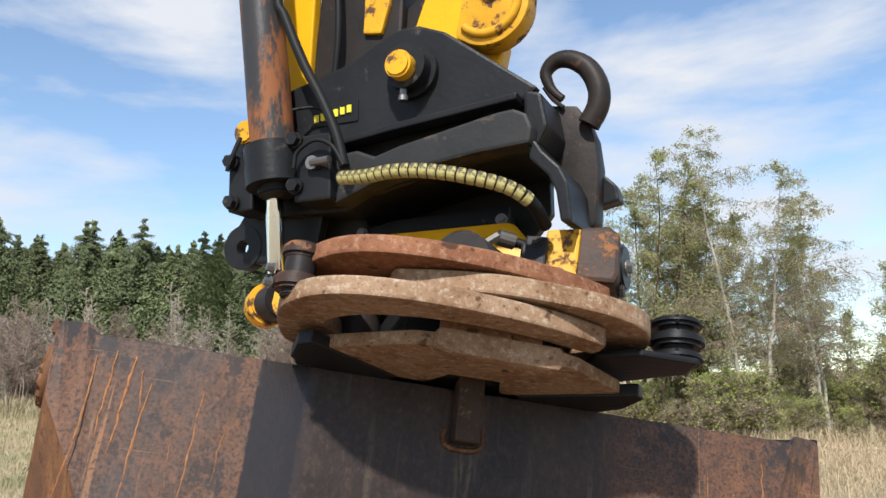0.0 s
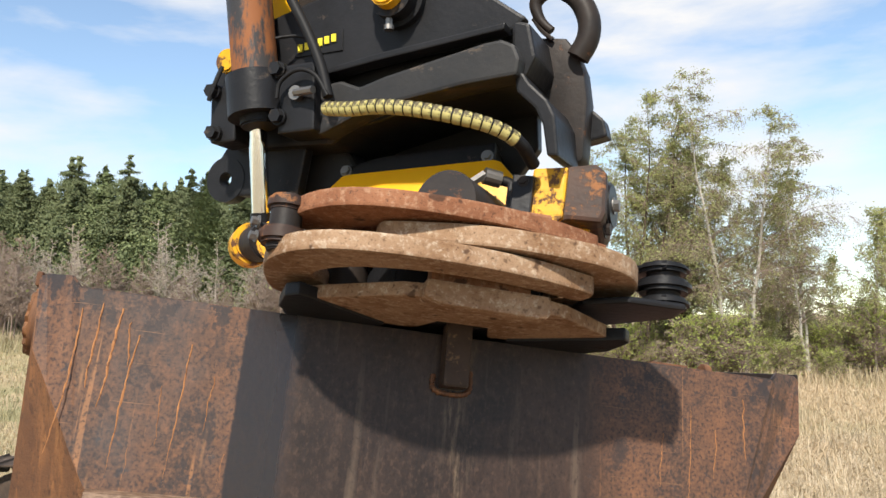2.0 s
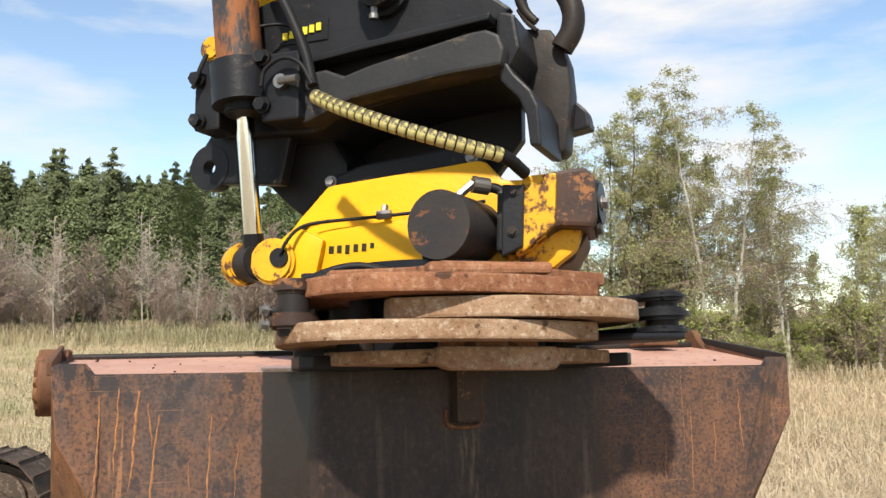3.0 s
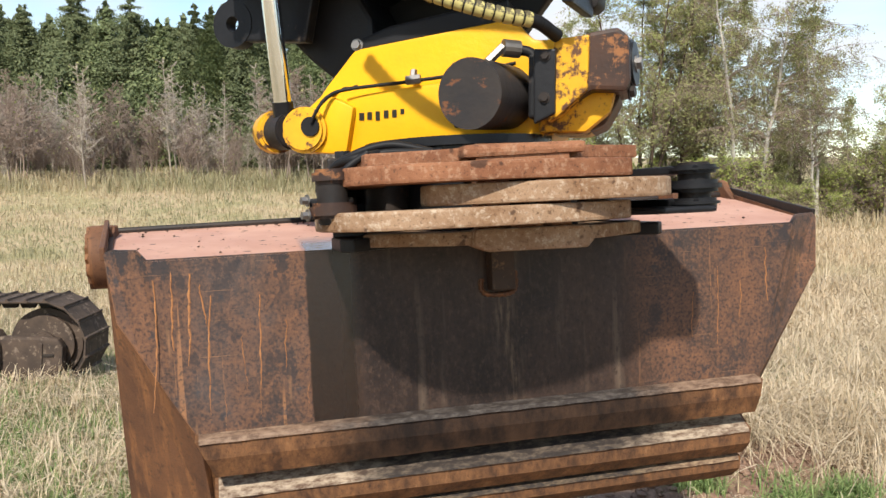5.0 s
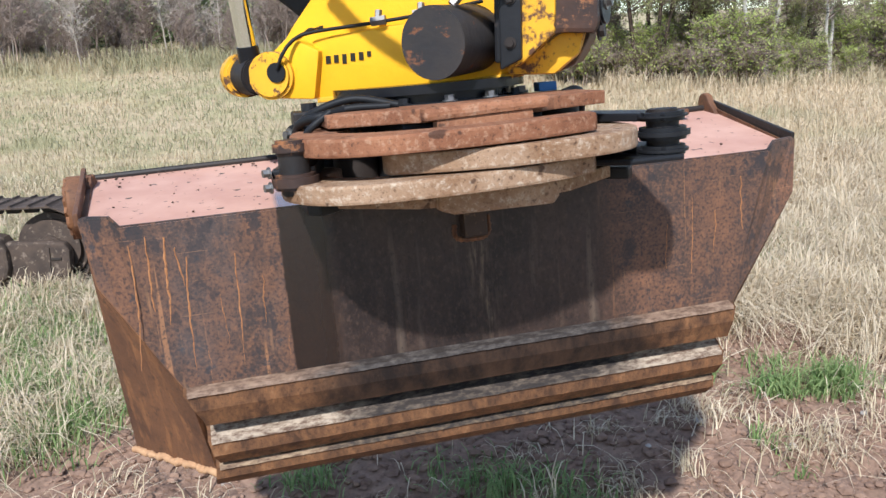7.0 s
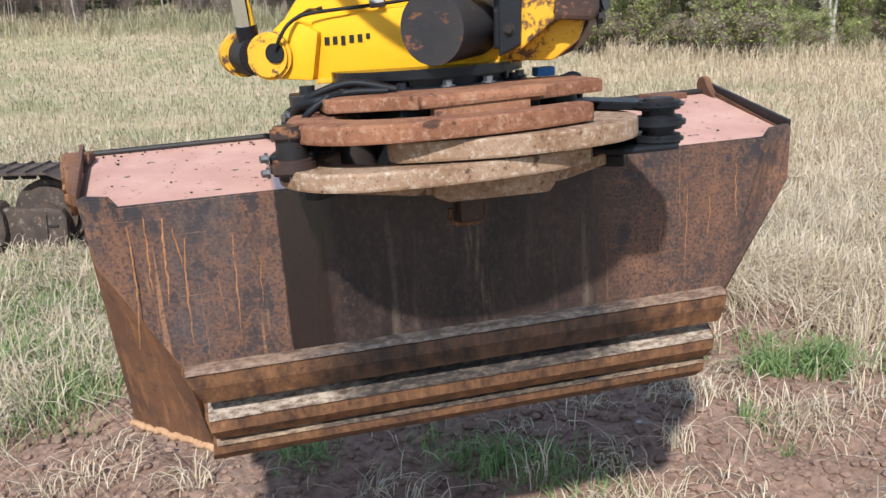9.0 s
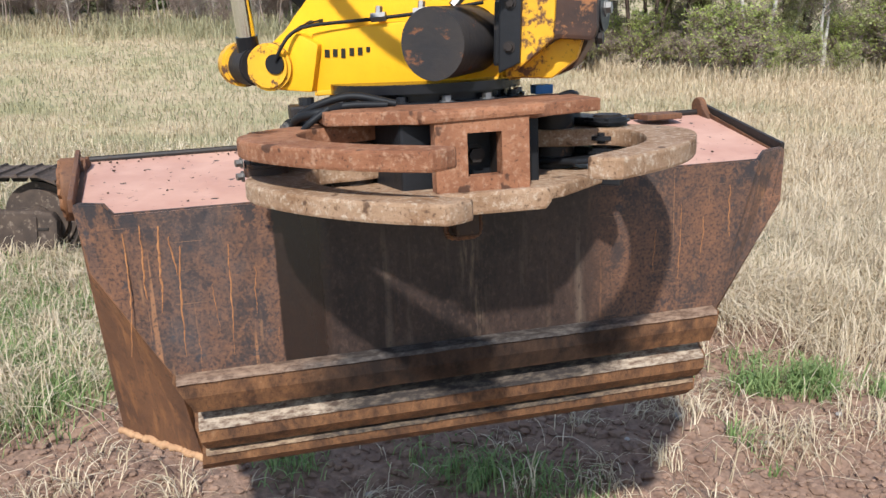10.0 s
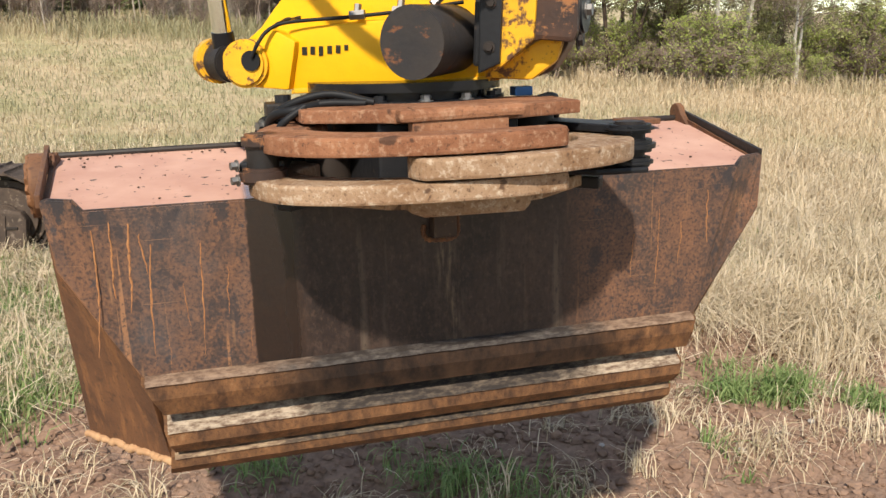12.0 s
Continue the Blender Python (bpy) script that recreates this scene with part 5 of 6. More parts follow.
# ---------------------------------------------------------------- crawler track of the excavator
def build_track():
    t = thing("crawler_track", "muddy steel crawler track of the excavator, standing in grass", "crawler track", pose(-3.08, 6.42, -0.04, 0, 0, 3))
    r, half = 0.335, 1.5
    zc = r + 0.06
    n = 58
    length = 4 * half + 2 * math.pi * r

    def along(s, rr):
        """Place and turn on the loop, rr from the wheel's centre line."""
        if s < 2 * half:
            return -half + s, zc - rr, 180
        if s < 2 * half + math.pi * r:
            k = (s - 2 * half) / r
            return half + rr * math.sin(k), zc - rr * math.cos(k), 180 - math.degrees(k)
        if s < 4 * half + math.pi * r:
            return half - (s - 2 * half - math.pi * r), zc + rr, 0
        k = (s - 4 * half - math.pi * r) / r
        return -half - rr * math.sin(k), zc + rr * math.cos(k), -math.degrees(k)

    shoe = prism([(-0.076, 0.0), (0.076, 0.0), (0.076, 0.014), (0.062, 0.016), (0.056, 0.034), (0.046, 0.034), (0.040, 0.016), (-0.066, 0.014), (-0.076, 0.020)], -0.25, 0.25, "y", 0.003)
    link = prism([(-0.070, -0.012), (-0.048, -0.060), (0.048, -0.060), (0.070, -0.012), (0.050, 0.0), (-0.050, 0.0)], -0.085, -0.05, "y", 0.004)
    first = chain = None
    for i in range(n):
        x, z, a = along(length * i / n, r)
        m = pose(x - half, 0, z, 0, a, 0)
        if first is None:
            first, chain = part("track_shoe", shoe, TRACK, t, "muddy grouser shoe"), part("chain_link", link, TRACK_DARK, t, "dark greasy chain link")
            first.matrix_basis = chain.matrix_basis = m
        else:
            for src, name, label in ((first, "track_shoe", "muddy grouser shoe"), (chain, "chain_link", "dark greasy chain link")):
                o = new(name, src.data)
                o.parent, o.matrix_basis = t, m
                tagged(o, label)
    wheel = rod((0, -0.10, zc), (0, 0.10, zc), 0.275, n=44, bevel=0.02)
    add_rod(wheel, (0, -0.14, zc), (0, -0.09, zc), 0.225, n=40, bevel=0.015)
    add_rod(wheel, (0, -0.19, zc), (0, -0.13, zc), 0.10, n=28, bevel=0.015)
    part("idler_wheel", wheel, TRACK, t, "muddy idler wheel", 45)
    part("idler_yoke", prism([(-0.42, 0.10), (-0.02, 0.09), (0.10, 0.13), (0.165, 0.23), (0.175, 0.38), (0.14, 0.45), (-0.02, 0.47), (-0.42, 0.47)], -0.245, -0.15, "y", 0.022), TRACK, t, "mud-caked idler guard")
    part("yoke_rib", prism([(-0.02, 0.14), (0.01, 0.14), (0.03, 0.42), (0.0, 0.43)], -0.258, -0.24, "y", 0.006), TRACK, t)
    part("yoke_slot", box((0.02, -0.254, 0.315), (0.11, -0.242, 0.335), 0.003), TRACK_DARK, t)
    part("track_frame", prism([(-3.0, 0.15), (-0.40, 0.15), (-0.31, 0.19), (-0.28, 0.28), (-0.28, 0.42), (-0.33, 0.51), (-0.48, 0.55), (-3.0, 0.55)], -0.30, -0.08, "y", 0.03), TRACK, t, "mud-caked track frame")
    part("frame_label", box((-0.64, -0.303, 0.40), (-0.52, -0.299, 0.45), 0.001), PALE_MARK, t, "pale worn mark on the frame")
    part("frame_label", box((-0.47, -0.303, 0.28), (-0.42, -0.299, 0.325), 0.001), PALE_MARK, t, "pale worn mark on the frame")
    for x in (-0.55, -0.95, -1.4):
        part("roller", rod((x, -0.17, 0.17), (x, 0.17, 0.17), 0.085, n=24, bevel=0.01), TRACK_DARK, t, "", 45)
        part("roller_cap", rod((x, -0.215, 0.17), (x, -0.165, 0.17), 0.05, n=18, bevel=0.01), TRACK, t, "", 45)
    part("carrier_roller", rod((-0.9, -0.17, 0.60), (-0.9, 0.1, 0.60), 0.06, n=20, bevel=0.008), TRACK_DARK, t, "", 45)


build_track()


# ---------------------------------------------------------------- soil and grass
def bare(x, y):
    return bare_spot(x, y) + noise.noise(Vector((x * 2, y * 2, 5))) * 0.4


def build_clods():
    rng = random.Random(5)
    bm = bmesh.new()
    bmesh.ops.create_icosphere(bm, subdivisions=1, radius=1.0)
    base = [tuple(v.co) for v in bm.verts]
    tris = [tuple(v.index for v in f.verts) for f in bm.faces]
    bm.free()
    verts, faces = [], []
    made = 0
    while made < 9000:
        x, y = rng.uniform(-2.2, 3.6), rng.uniform(2.2, 5.0)
        if bare(x, y) > 1.15:
            continue
        r = rng.choice((0.004, 0.005, 0.006, 0.008, 0.010, 0.012, 0.014, 0.02, 0.026)) * rng.uniform(0.7, 1.3)
        c = Vector((x, y, ground_z(x, y) + r * 0.3))
        turn = Euler([rng.uniform(0, 6) for _ in range(3)]).to_matrix()
        o = len(verts)
        for p in base:
            q = turn @ (Vector(p) * r * rng.uniform(0.75, 1.15))
            verts.append(tuple(c + Vector((q.x * 1.2, q.y, q.z * 0.7))))
        faces += [tuple(i + o for i in t) for t in tris]
        made += 1
    tagged(mesh_part("soil_clods", verts, faces, SOIL), "brown soil clods and small stones", "soil", kind="stuff")


build_clods()


def blades(name, spots, material, label, lean=0.5, width=0.006, grow=0.10, flow=0.0):
    """Grass blades as drooping narrow strips; spots: x, y, height. flow: how far neighbours lean one way."""
    rng = random.Random(len(spots))
    verts, faces = [], []
    for x, y, h in spots:
        z = ground_z(x, y) - 0.01
        a = rng.uniform(0, math.tau)
        d = Vector((math.cos(a), math.sin(a), 0))
        if flow:
            b = 9.0 * noise.noise(Vector((x * 1.7, y * 1.7, 6)))
            d = (d * (1 - flow) + Vector((math.cos(b), math.sin(b), 0)) * flow)
            d = d.normalized() if d.length > 1e-3 else Vector((1, 0, 0))
        across = Vector((-d.y, d.x, 0)) * width * rng.uniform(0.6, 1.4) * (1 + max(0, y - 4) * grow)
        k = lean * rng.uniform(0.15, 1.6)
        b = Vector((x, y, z))
        m = b + d * h * k * 0.22 + Vector((0, 0, h * 0.48))
        c = b + d * h * k * 0.60 + Vector((0, 0, h * max(0.22, 0.82 - 0.22 * k)))
        e = b + d * h * k * 1.05 + Vector((0, 0, h * max(0.04, 1.0 - 0.58 * k)))
        o = len(verts)
        verts += [tuple(b - across), tuple(b + across), tuple(m + across * 0.9), tuple(m - across * 0.9), tuple(c + across * 0.6), tuple(c - across * 0.6), tuple(e)]
        faces += [(o, o + 1, o + 2, o + 3), (o + 3, o + 2, o + 4, o + 5), (o + 5, o + 4, o + 6)]
    tagged(mesh_part(name, verts, faces, material), label, "grass", kind="stuff")


def tufts(rng, out, count, x_range, y_range, per, reach, height, keep):
    """Clumps of blades, each with its own size."""
    made = 0
    while made < count:
        cx, cy = rng.uniform(*x_range), rng.uniform(*y_range)
        if not keep(cx, cy):
            continue
        made += 1
        r, h = rng.uniform(*reach), rng.uniform(*height)
        for _ in range(int(rng.uniform(*per))):
            out.append((cx + rng.gauss(0, r), cy + rng.gauss(0, r), h * rng.uniform(0.45, 1.15)))


def build_grass():
    rng = random.Random(11)
    dry, green, far = [], [], []
    while len(dry) < 60000:
        y = 1.3 + 11 * rng.random() ** 1.5
        x = rng.uniform(-0.62, 0.62) * (y + 2.5)
        r = bare(x, y)
        if r < 1.1 and rng.random() > 0.012 + 0.10 * (noise.noise(Vector((x * 2.5, y * 2.5, 4))) > 0.30):
            continue
        patch = noise.noise(Vector((x * 0.9, y * 0.9, 2)))
        h = rng.uniform(0.12, 0.34) * (1.0 + 0.5 * patch) * (1.35 if x > 1.2 else 0.8)
        dry.append((x, y, h * (0.6 if r < 1.1 else 1.0)))
    while len(green) < 26000:
        y = 1.5 + 7 * rng.random() ** 1.4
        x = rng.uniform(-0.62, 0.62) * (y + 2.5)
        patch = noise.noise(Vector((x * 1.3, y * 1.3, 9)))
        if bare(x, y) < 1.05 and noise.noise(Vector((x * 2.2, y * 2.2, 1))) < 0.45 or patch < (-0.08 if x < 0 else 0.10):
            continue
        green.append((x, y, rng.uniform(0.06, 0.19)))
    # green tufts on the bare soil and beside it
    for cx, cy, r, n, h in ((1.38, 4.25, 0.14, 360, 0.20), (1.80, 3.95, 0.15, 260, 0.16), (2.08, 3.98, 0.14, 360, 0.20), (2.50, 3.9, 0.16, 240, 0.16), (0.35, 3.05, 0.22, 170, 0.13), (0.60, 2.95, 0.2, 120, 0.12), (0.05, 3.2, 0.2, 90, 0.11),
                            (-0.55, 3.15, 0.14, 120, 0.12), (-2.6, 5.1, 0.5, 700, 0.22), (-2.1, 4.3, 0.35, 700, 0.2), (-3.3, 5.4, 0.5, 600, 0.22), (-1.9, 3.7, 0.3, 420, 0.18), (-2.35, 3.4, 0.3, 420, 0.2), (1.15, 4.75, 0.3, 400, 0.2)):
        for _ in range(n):
            green.append((cx + rng.gauss(0, r * 0.5), cy + rng.gauss(0, r * 0.5), h * rng.uniform(0.5, 1.2)))
    # long dry clumps
    for cx, cy, r, n, h in ((2.75, 4.95, 0.35, 1100, 0.42), (2.2, 5.3, 0.4, 1000, 0.46), (1.75, 5.0, 0.3, 700, 0.46), (2.55, 4.55, 0.35, 700, 0.30), (1.72, 3.42, 0.22, 170, 0.17), (2.25, 3.50, 0.25, 170, 0.17), (1.35, 3.72, 0.22, 130, 0.15),
                            (-1.9, 4.3, 0.4, 500, 0.3), (-2.35, 3.2, 0.3, 700, 0.3), (-2.0, 3.6, 0.2, 300, 0.26), (-2.05, 5.6, 0.3, 300, 0.45), (3.2, 5.9, 0.5, 900, 0.5)):
        for _ in range(n):
            dry.append((cx + rng.gauss(0, r * 0.5), cy + rng.gauss(0, r * 0.5), h * rng.uniform(0.5, 1.2)))
    tufts(rng, dry, 170, (-4.5, -1.4), (3.0, 7.5), (40, 90), (0.03, 0.09), (0.16, 0.36), lambda x, y: bare(x, y) > 1.15)
    tufts(rng, dry, 200, (1.2, 5.0), (4.2, 8.5), (40, 90), (0.03, 0.09), (0.25, 0.50), lambda x, y: bare(x, y) > 1.15)
    tufts(rng, dry, 46, (-1.6, 2.9), (2.6, 4.9), (14, 46), (0.03, 0.08), (0.10, 0.20), lambda x, y: bare(x, y) < 1.1)
    tufts(rng, green, 150, (-4.5, -1.4), (3.0, 7.0), (30, 70), (0.03, 0.09), (0.10, 0.22), lambda x, y: bare(x, y) > 1.1)
    tufts(rng, green, 120, (1.3, 4.6), (4.4, 7.5), (30, 70), (0.03, 0.10), (0.10, 0.24), lambda x, y: bare(x, y) > 1.1)
    while len(far) < 120000:
        y = 8 + 36 * rng.random() ** 1.3
        x = rng.uniform(-0.62, 0.62) * (y + 4)
        tall = 1.0 if x > -0.05 * y else 0.6
        far.append((x, y, rng.uniform(0.12, 0.42) * tall))
    # taller dead stalks where the meadow meets the wood
    while len(far) < 132000:
        x = rng.uniform(-26, 24)
        y = (31.0 if x < 5 else 27.0 + 0.05 * x) + rng.gauss(0, 1.6)
        far.append((x, y, rng.uniform(0.35, 1.0)))
    meadow = []
    while len(meadow) < 26000:
        x, y = rng.uniform(-14, 14), rng.uniform(-10, 14)
        if abs(x) < 0.6 * (y + 2.5) and y > 1.3 or bare(x, y) < 1.1:
            continue
        meadow.append((x, y, rng.uniform(0.10, 0.32)))
    blades("meadow_grass", meadow, STRAW_MEADOW, "dry meadow grass all round", 0.9, 0.006)
    blades("dry_grass", dry, STRAW, "long dry straw-coloured grass", 1.15, 0.0026, 0.08, 0.45)
    blades("green_grass", green, GRASS, "fresh green grass tufts", 0.8, 0.0034, 0.08, 0.25)
    blades("far_dry_grass", far, STRAW_MEADOW, "dry straw-coloured meadow grass", 0.75, 0.004, 0.07)


build_grass()


def build_stones():
    rng = random.Random(17)
    for x, y, r in ((1.28, 3.67, 0.026), (1.62, 3.40, 0.016), (0.95, 3.35, 0.014), (-0.2, 3.0, 0.018), (2.05, 3.62, 0.015), (-0.95, 3.25, 0.015)):
        bm = bmesh.new()
        bmesh.ops.create_icosphere(bm, subdivisions=2, radius=r)
        for v in bm.verts:
            v.co *= 1 + 0.5 * noise.noise(v.co * 40 + Vector((x, y, 0)) * 9)
            v.co.z *= 0.65
        s = part("stone", bm, STONE, None, "", 60)
        s.matrix_world = pose(x, y, ground_z(x, y) + r * 0.35, 0, 0, rng.uniform(0, 360))
        tagged(s, "small pale grey stone lying on bare soil", "stone", "stones on the soil")


def build_weeds():
    rng = random.Random(29)
    for x, y, size in ((3.05, 5.95, 0.24), (2.75, 5.6, 0.16), (3.5, 5.2, 0.2)):
        verts, faces = [], []
        for i in range(90):
            a, reach = rng.uniform(0, math.tau), size * rng.uniform(0.4, 1.0)
            d, up = Vector((math.cos(a), math.sin(a), 0)), rng.uniform(0.15, 0.9)
            side = Vector((-d.y, d.x, 0)) * reach * 0.09
            p, m, e = Vector((0, 0, 0)), d * reach * 0.5 + Vector((0, 0, reach * up * 0.6)), d * reach + Vector((0, 0, reach * up * 0.7))
            o = len(verts)
            verts += [tuple(p), tuple(m + side), tuple(e), tuple(m - side)]
            faces.append((o, o + 1, o + 2, o + 3))
        w = thing("weed_plant", "low grey-green leafy weed in dry grass", "plant", pose(x, y, ground_z(x, y) - 0.01), group="weeds in the meadow")
        mesh_part("rosette", verts, faces, WEED, w)


build_stones()
build_weeds()


# ---------------------------------------------------------------- trees
def strip(verts, faces, p, q, r0, r1, n=4):
    way = (q - p).normalized()
    side = way.orthogonal().normalized()
    up = way.cross(side)
    o = len(verts)
    for c, r in ((p, r0), (q, r1)):
        for k in range(n):
            a = k * math.tau / n
            verts.append(tuple(c + side * math.cos(a) * r + up * math.sin(a) * r))
    for k in range(n):
        faces.append((o + k, o + (k + 1) % n, o + n + (k + 1) % n, o + n + k))


def leaf(verts, faces, p, size, rng):
    d = Vector((rng.uniform(-1, 1), rng.uniform(-1, 1), rng.uniform(-1, 1))).normalized()
    e = d.orthogonal().normalized()
    o = len(verts)
    verts += [tuple(p - d * size), tuple(p + e * size * 0.6), tuple(p + d * size), tuple(p - e * size * 0.6)]
    faces.append((o, o + 1, o + 2, o + 3))


def broad_tree(name, label, height, stems, seed, bark, twig, leaf_mat, leaf_size, leaves, spread=0.33, droop=0.25, group=""):
    """Slender many-stemmed tree: stems, limbs, hanging twigs and scattered small leaves."""
    rng = random.Random(seed)
    stem_meshes, fine, finef, lv, lf = [], [], [], [], []
    ends = []
    for s in range(stems):
        path, radii = [], []
        a = s * math.tau / stems + rng.uniform(-0.6, 0.6)
        lean = Vector((math.cos(a), math.sin(a), 0)) * (rng.uniform(0.05, 0.22) if stems > 1 else 0.04)
        h = height * rng.uniform(0.8, 1.0)
        p = Vector((math.cos(a) * 0.25, math.sin(a) * 0.25, -0.1)) * (1 if stems > 1 else 0)
        r = height * 0.0085
        steps = 12
        for i in range(steps):
            k = i / steps
            q = p + (Vector((0, 0, 1)) + lean + Vector((rng.uniform(-1, 1), rng.uniform(-1, 1), 0)) * 0.09) * (h / steps)
            r2 = height * 0.0085 * (1 - (i + 1) / (steps + 0.5))
            path.append(p)
            radii.append(max(r, 0.01))
            if k > 0.2:
                for _ in range(rng.choice((4, 5, 6))):
                    b = rng.uniform(0, math.tau)
                    length = h * spread * min(1.0, 1.45 - 1.3 * k) * rng.uniform(0.45, 1.0)
                    d = Vector((math.cos(b), math.sin(b), rng.uniform(0.5, 1.1))).normalized()
                    l0 = p.lerp(q, rng.random())
                    rr = max(0.006, r2 * 0.45)
                    seg = l0
                    for j in range(5):
                        d = (d + Vector((rng.uniform(-0.25, 0.25), rng.uniform(-0.25, 0.25), -droop * 0.35))).normalized()
                        nxt = seg + d * length / 5
                        strip(fine, finef, seg, nxt, rr * (1 - j / 6), rr * (1 - (j + 1) / 6), 3)
                        for _ in range(4):
                            e = (d * 0.6 + Vector((rng.uniform(-1, 1), rng.uniform(-1, 1), rng.uniform(-0.9, 0.5))) * 0.7).normalized()
                            tip = nxt + e * length * rng.uniform(0.12, 0.32) + Vector((0, 0, -droop * length * 0.12))
                            strip(fine, finef, nxt, tip, 0.007, 0.003, 3)
                            ends.append((nxt, tip))
                            for _ in range(3 if droop > 0.2 else 1):
                                hang = nxt.lerp(tip, rng.uniform(0.3, 1.0))
                                low = hang + Vector((rng.uniform(-1, 1), rng.uniform(-1, 1), rng.uniform(-1.5, 0.5) - droop)) * length * 0.11
                                strip(fine, finef, hang, low, 0.0045, 0.002, 3)
                                ends.append((hang, low))
                        seg = nxt
            p, r = q, r2
        stem_meshes.append(tube([*path, p], [*radii, 0.008], 6))
    for _ in range(leaves):
        a, b = rng.choice(ends)
        c = a.lerp(b, rng.uniform(0.2, 1.1)) + Vector((rng.gauss(0, 1), rng.gauss(0, 1), rng.gauss(0, 1))) * 0.10
        leaf(lv, lf, c, leaf_size * rng.uniform(0.6, 1.3), rng)
    t = thing(name, label, "tree", group=group)
    for bm in stem_meshes:
        part("trunk", bm, bark, t, smooth=70)
    tagged(mesh_part("branchwork", fine, finef, twig, t), kind="stuff")
    if leaves:
        mesh_part("crown", lv, lf, leaf_mat, t)
    return t


def spruce(name, label, height, seed, needles, full=0.2, bare_below=0.08, layers=26):
    rng = random.Random(seed)
    wood, woodf, lv, lf = [], [], [], []
    strip(wood, woodf, Vector((0, 0, -0.3)), Vector((0, 0, height * 0.97)), height * 0.012, 0.02, 6)
    for i in range(layers):
        k = bare_below + (1 - bare_below) * (i + rng.uniform(-0.3, 0.3)) / layers
        reach = height * full * ((1 - k) ** 0.8) * rng.uniform(0.75, 1.1) + 0.12
        for j in range(7):
            a = rng.uniform(0, math.tau)
            if rng.random() < 0.1:
                continue
            d = Vector((math.cos(a), math.sin(a), rng.uniform(-0.25, 0.2)))
            base = Vector((0, 0, height * k))
            for m in range(10):
                s = (m + rng.random()) / 10
                c = base + d * reach * s + Vector((0, 0, -0.18 * reach * s * s))
                for _ in range(9):
                    leaf(lv, lf, c + Vector((rng.gauss(0, 1), rng.gauss(0, 1), rng.gauss(0, 0.8))) * 0.12 * reach, (0.050 + 0.065 * (1 - s)) * (0.6 + reach * 0.25), rng)
    for i in range(24):
        leaf(lv, lf, Vector((rng.gauss(0, 0.05), rng.gauss(0, 0.05), height * rng.uniform(0.93, 1.02))), 0.16, rng)
    t = thing(name, label, "tree")
    mesh_part("trunk", wood, woodf, BARK, t)
    mesh_part("crown", lv, lf, needles, t)
    return t


def stand(ob, x, y, turn=0.0, size=1.0):
    m = pose(x, y, ground_z(x, y) - 0.05, 0, 0, turn)
    ob.scale = (size, size, size)
    ob.matrix_basis = m @ Matrix.Diagonal((size, size, size, 1))
    return ob


def plant(ob, x, y, turn, size):
    c = copy_thing(ob, Matrix())
    return stand(c, x, y, turn, size)


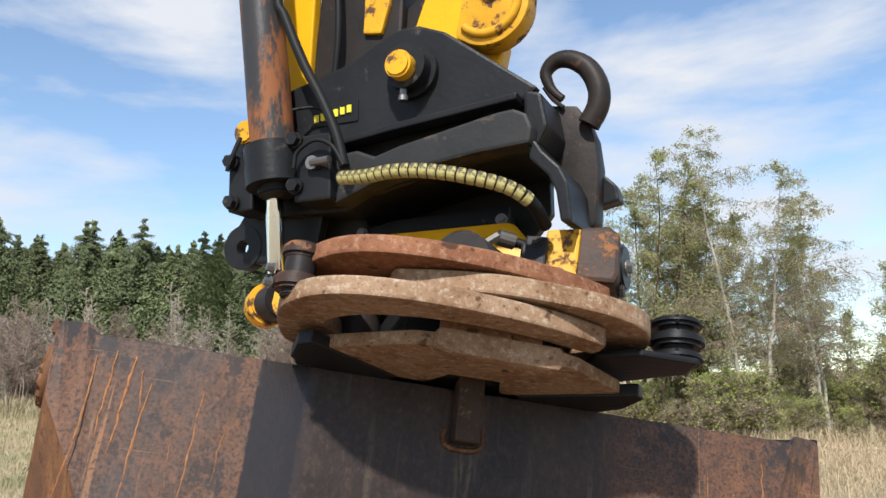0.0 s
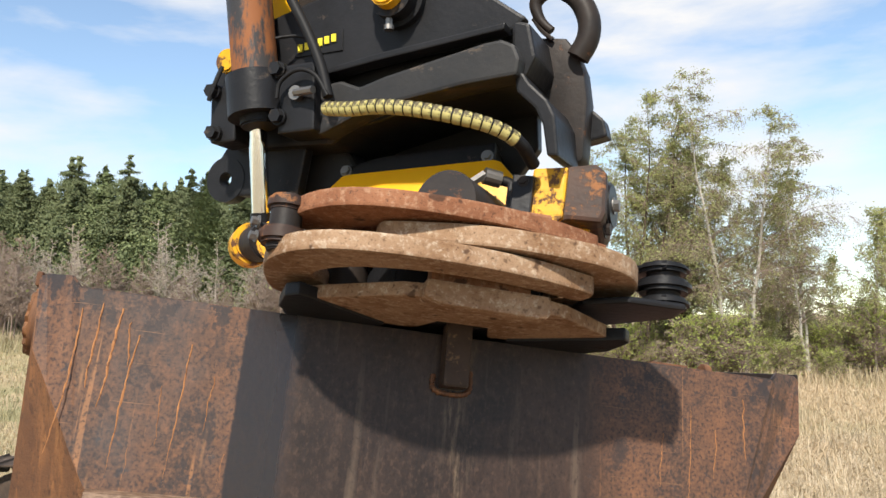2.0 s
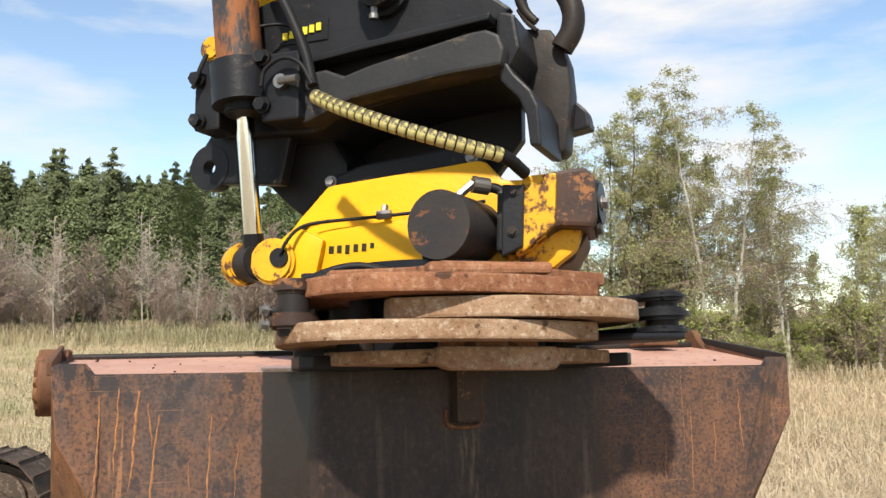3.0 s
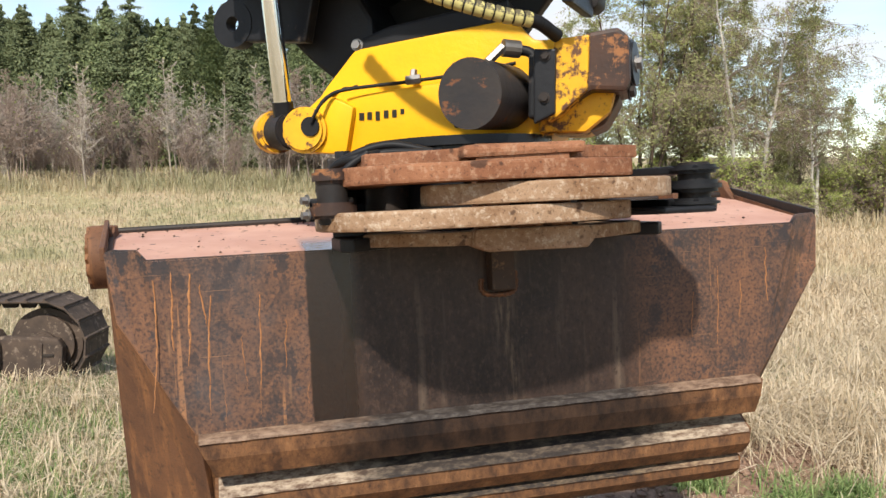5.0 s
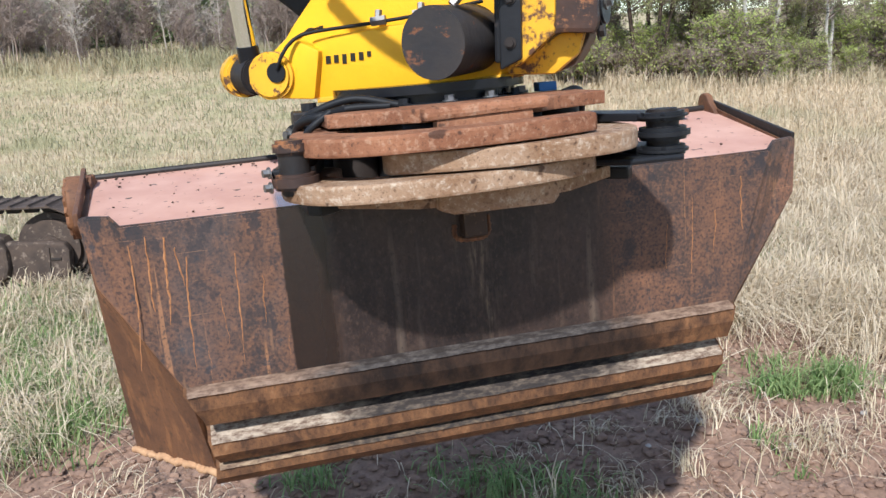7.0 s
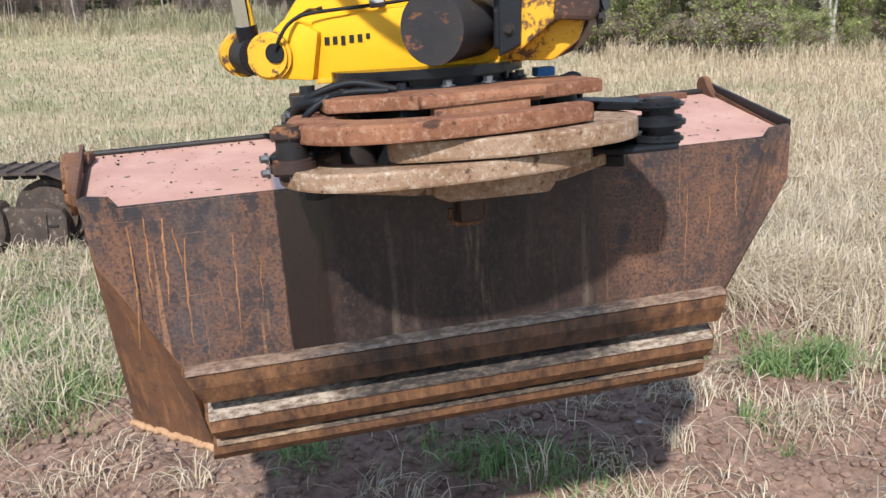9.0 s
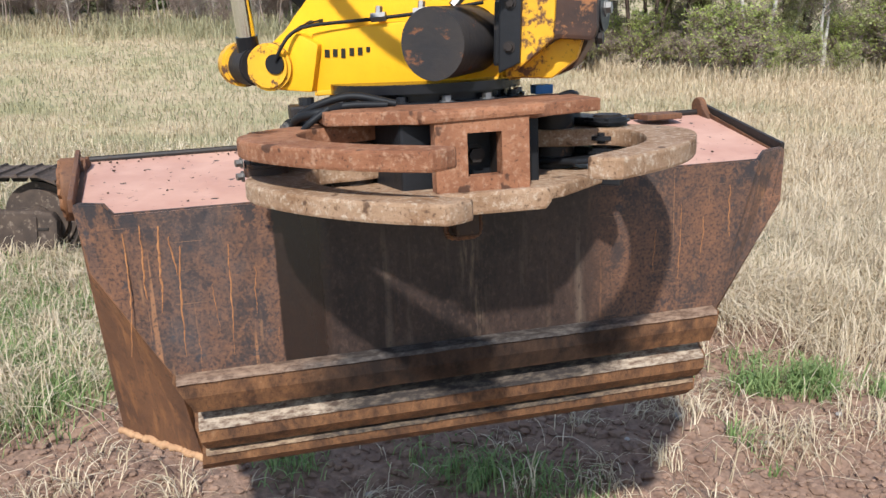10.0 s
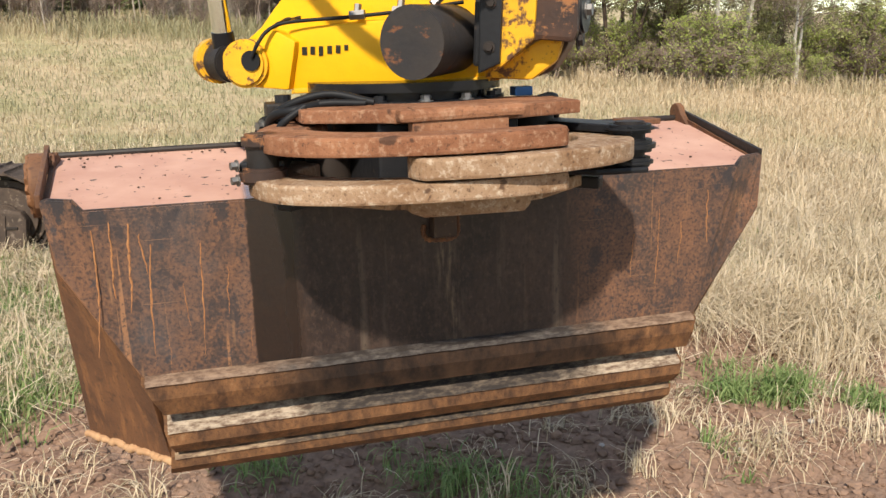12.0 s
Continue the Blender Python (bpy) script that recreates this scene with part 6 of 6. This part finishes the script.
def build_trees():
    rng = random.Random(21)
    # birches at the meadow's edge
    b1 = stand(broad_tree("birch_tree", "slender birch with white trunk and sparse young leaves", 12.0, 2, 3, BARK_BIRCH, TWIG, LEAF, 0.044, 13000, 0.36, 0.40, "birches at the field edge"), 11.4, 30.5)
    b2 = stand(broad_tree("birch_tree", "bushy birch with yellow-green young leaves", 11.4, 4, 14, BARK, TWIG, LEAF, 0.048, 27000, 0.26, 0.25, "birches at the field edge"), 7.6, 31.0)
    b3 = stand(broad_tree("young_birch", "thin young birch with pale fresh leaves", 7.0, 1, 30, TWIG_PALE, TWIG, LEAF, 0.055, 3200, 0.28, 0.1, "young birches"), 15.6, 28.5)
    for x, y, s, src in ((9.4, 32.5, 0.92, b2), (11.0, 33.5, 0.85, b2), (14.0, 30.0, 0.72, b1), (13.2, 32.0, 0.86, b1), (17.6, 31.0, 0.66, b1), (21.0, 34.0, 0.7, b2), (6.0, 34.0, 0.72, b2), (15.0, 35.0, 0.7, b2), (25.5, 36.0, 0.8, b1),
                         (12.9, 31.0, 0.62, b3), (9.0, 33.5, 0.9, b3), (16.5, 33.0, 0.8, b3), (19.0, 30.0, 0.85, b3), (22.0, 31.0, 0.9, b3)):
        plant(src, x, y, rng.uniform(0, 360), s)
    # leafy bushes below them
    bush = stand(broad_tree("bush", "low bush with fresh green leaves", 2.8, 7, 41, TWIG, TWIG, LEAF_BUSH, 0.046, 4200, 0.46, 0.05), 9.2, 28.0)
    for i in range(40):
        x = rng.uniform(4.0, 24)
        plant(bush, x, 27.3 + rng.uniform(-0.6, 4.5) + 0.05 * x, rng.uniform(0, 360), rng.uniform(0.35, 1.15))
    bare_bush = stand(broad_tree("bare_bush", "leafless grey-brown bush at the field edge", 3.0, 8, 47, TWIG, TWIG, LEAF, 0.05, 400, 0.4, 0.1), 16.0, 29.2)
    for i in range(24):
        x = rng.uniform(2, 40)
        plant(bare_bush, x, rng.uniform(32, 46), rng.uniform(0, 360), rng.uniform(0.6, 1.2))
    # bare saplings before the conifers
    sap = stand(broad_tree("bare_sapling", "thin leafless pale sapling in dry grass", 4.2, 2, 52, TWIG_PALE, TWIG_PALE, LEAF, 0.05, 40, 0.26, 0.0), -9.0, 33.0)
    sap2 = stand(broad_tree("bare_sapling", "thin leafless reddish-brown sapling in dry grass", 3.6, 4, 57, TWIG, TWIG, LEAF, 0.05, 60, 0.30, 0.0), -12.0, 34.0)
    for i in range(125):
        x = rng.uniform(-27, 5.5)
        plant(sap if rng.random() < 0.35 else sap2, x, rng.uniform(30.5, 41.0), rng.uniform(0, 360), 0.45 + 0.9 * rng.random() ** 1.8)
    for i in range(14):
        x = rng.uniform(-27, 5.5)
        plant(bare_bush, x, rng.uniform(32, 41), rng.uniform(0, 360), rng.uniform(0.3, 0.75))
    # conifer wood
    s1 = stand(spruce("spruce_tree", "dark green spruce with pointed top", 8.1, 61, NEEDLE, 0.40), -16, 44)
    s2 = stand(spruce("spruce_tree", "dark green dense full spruce tree", 7.6, 62, NEEDLE, 0.48), -20, 45)
    s3 = stand(spruce("pine_tree", "green pine with rounded soft crown", 7.2, 63, NEEDLE_PINE, 0.56, 0.15, 26), -10, 46)
    for row in range(4):
        for i in range(58):
            x = -48 + i * 0.88 + rng.uniform(-0.6, 0.6)
            src = rng.choice((s1, s2, s2, s3, s3)) if x < -13 else rng.choice((s3, s3, s2))
            tall = 1.10 if x < -18 else 1.10 - 0.016 * (x + 18)
            plant(src, x, 44 + row * 2.2 + rng.uniform(-0.8, 0.8), rng.uniform(0, 360), tall * rng.uniform(0.78, 1.20))
    for i in range(30):
        x = 1 + i * 1.7
        plant(rng.choice((s3, s2)), x, 62 + rng.uniform(-2, 2), rng.uniform(0, 360), rng.uniform(0.35, 0.5))


build_trees()


# ---------------------------------------------------------------- what moves
CLAW_TURN = [(0.0, 0.0), (8.9, 0.0), (9.1, 0.07), (9.3, 0.28), (9.4, 0.41), (9.6, 0.64), (9.8, 0.91), (9.95, 1.0), (10.5, 1.0), (10.6, 0.985), (10.8, 0.895), (11.0, 0.78), (11.2, 0.64),
             (11.4, 0.50), (11.6, 0.37), (11.8, 0.235), (12.0, 0.12)]


def motions():
    for ob, m in ((BUCKET, BK), (RING, BK), (GRAPPLE, BK)):
        walk(ob, [(t, tilted(a) @ m) for t, a in TILT])
    walk(ROTATOR, [(t, housing_tilt(a) @ HS) for t, a in TILT])
    rows = []
    for t, a in TILT:
        eye = housing_tilt(a) @ ROD_EYE
        rows.append((t, Matrix.Translation(eye) @ (ROD_TOP - eye).to_track_quat("Z", "Y").to_matrix().to_4x4()))
    walk(ROD, rows)
    steps = [(t, hose_rows(a)) for t, a in TILT]
    for i, ring in enumerate(HOSE_RINGS):
        walk(ring, [(t, ms[i]) for t, ms in steps])
    # the single claw stays further open than the pair on its way
    lagging = [(t, float(np.interp(k, (0, 0.12, 0.235, 0.435, 0.64, 0.78, 1), (0, 0.31, 0.45, 0.62, 0.745, 0.85, 1)))) for t, k in CLAW_TURN]
    leading = [(t, k + 0.4 * k * (1 - k)) for t, k in CLAW_TURN]
    for claw, pivot, flip, layer in CLAWS:
        shut, wide, turn = (-0.005, -0.026, 50) if flip < 0 else (-0.072, 0.050, -58) if layer == W_LOW else (-0.044, 0.042, -58)
        walk(claw, [(t, pose(pivot[0] + shut + (wide - shut) * k, pivot[1], 0, 0, 0, turn * k)) for t, k in (lagging if flip < 0 else leading)])
    for knuckle, a, b in KNUCKLES:
        walk(knuckle, [(t, pose(a[0] + (b[0] - a[0]) * k, a[1] + (b[1] - a[1]) * k, 0)) for t, k in CLAW_TURN])


motions()
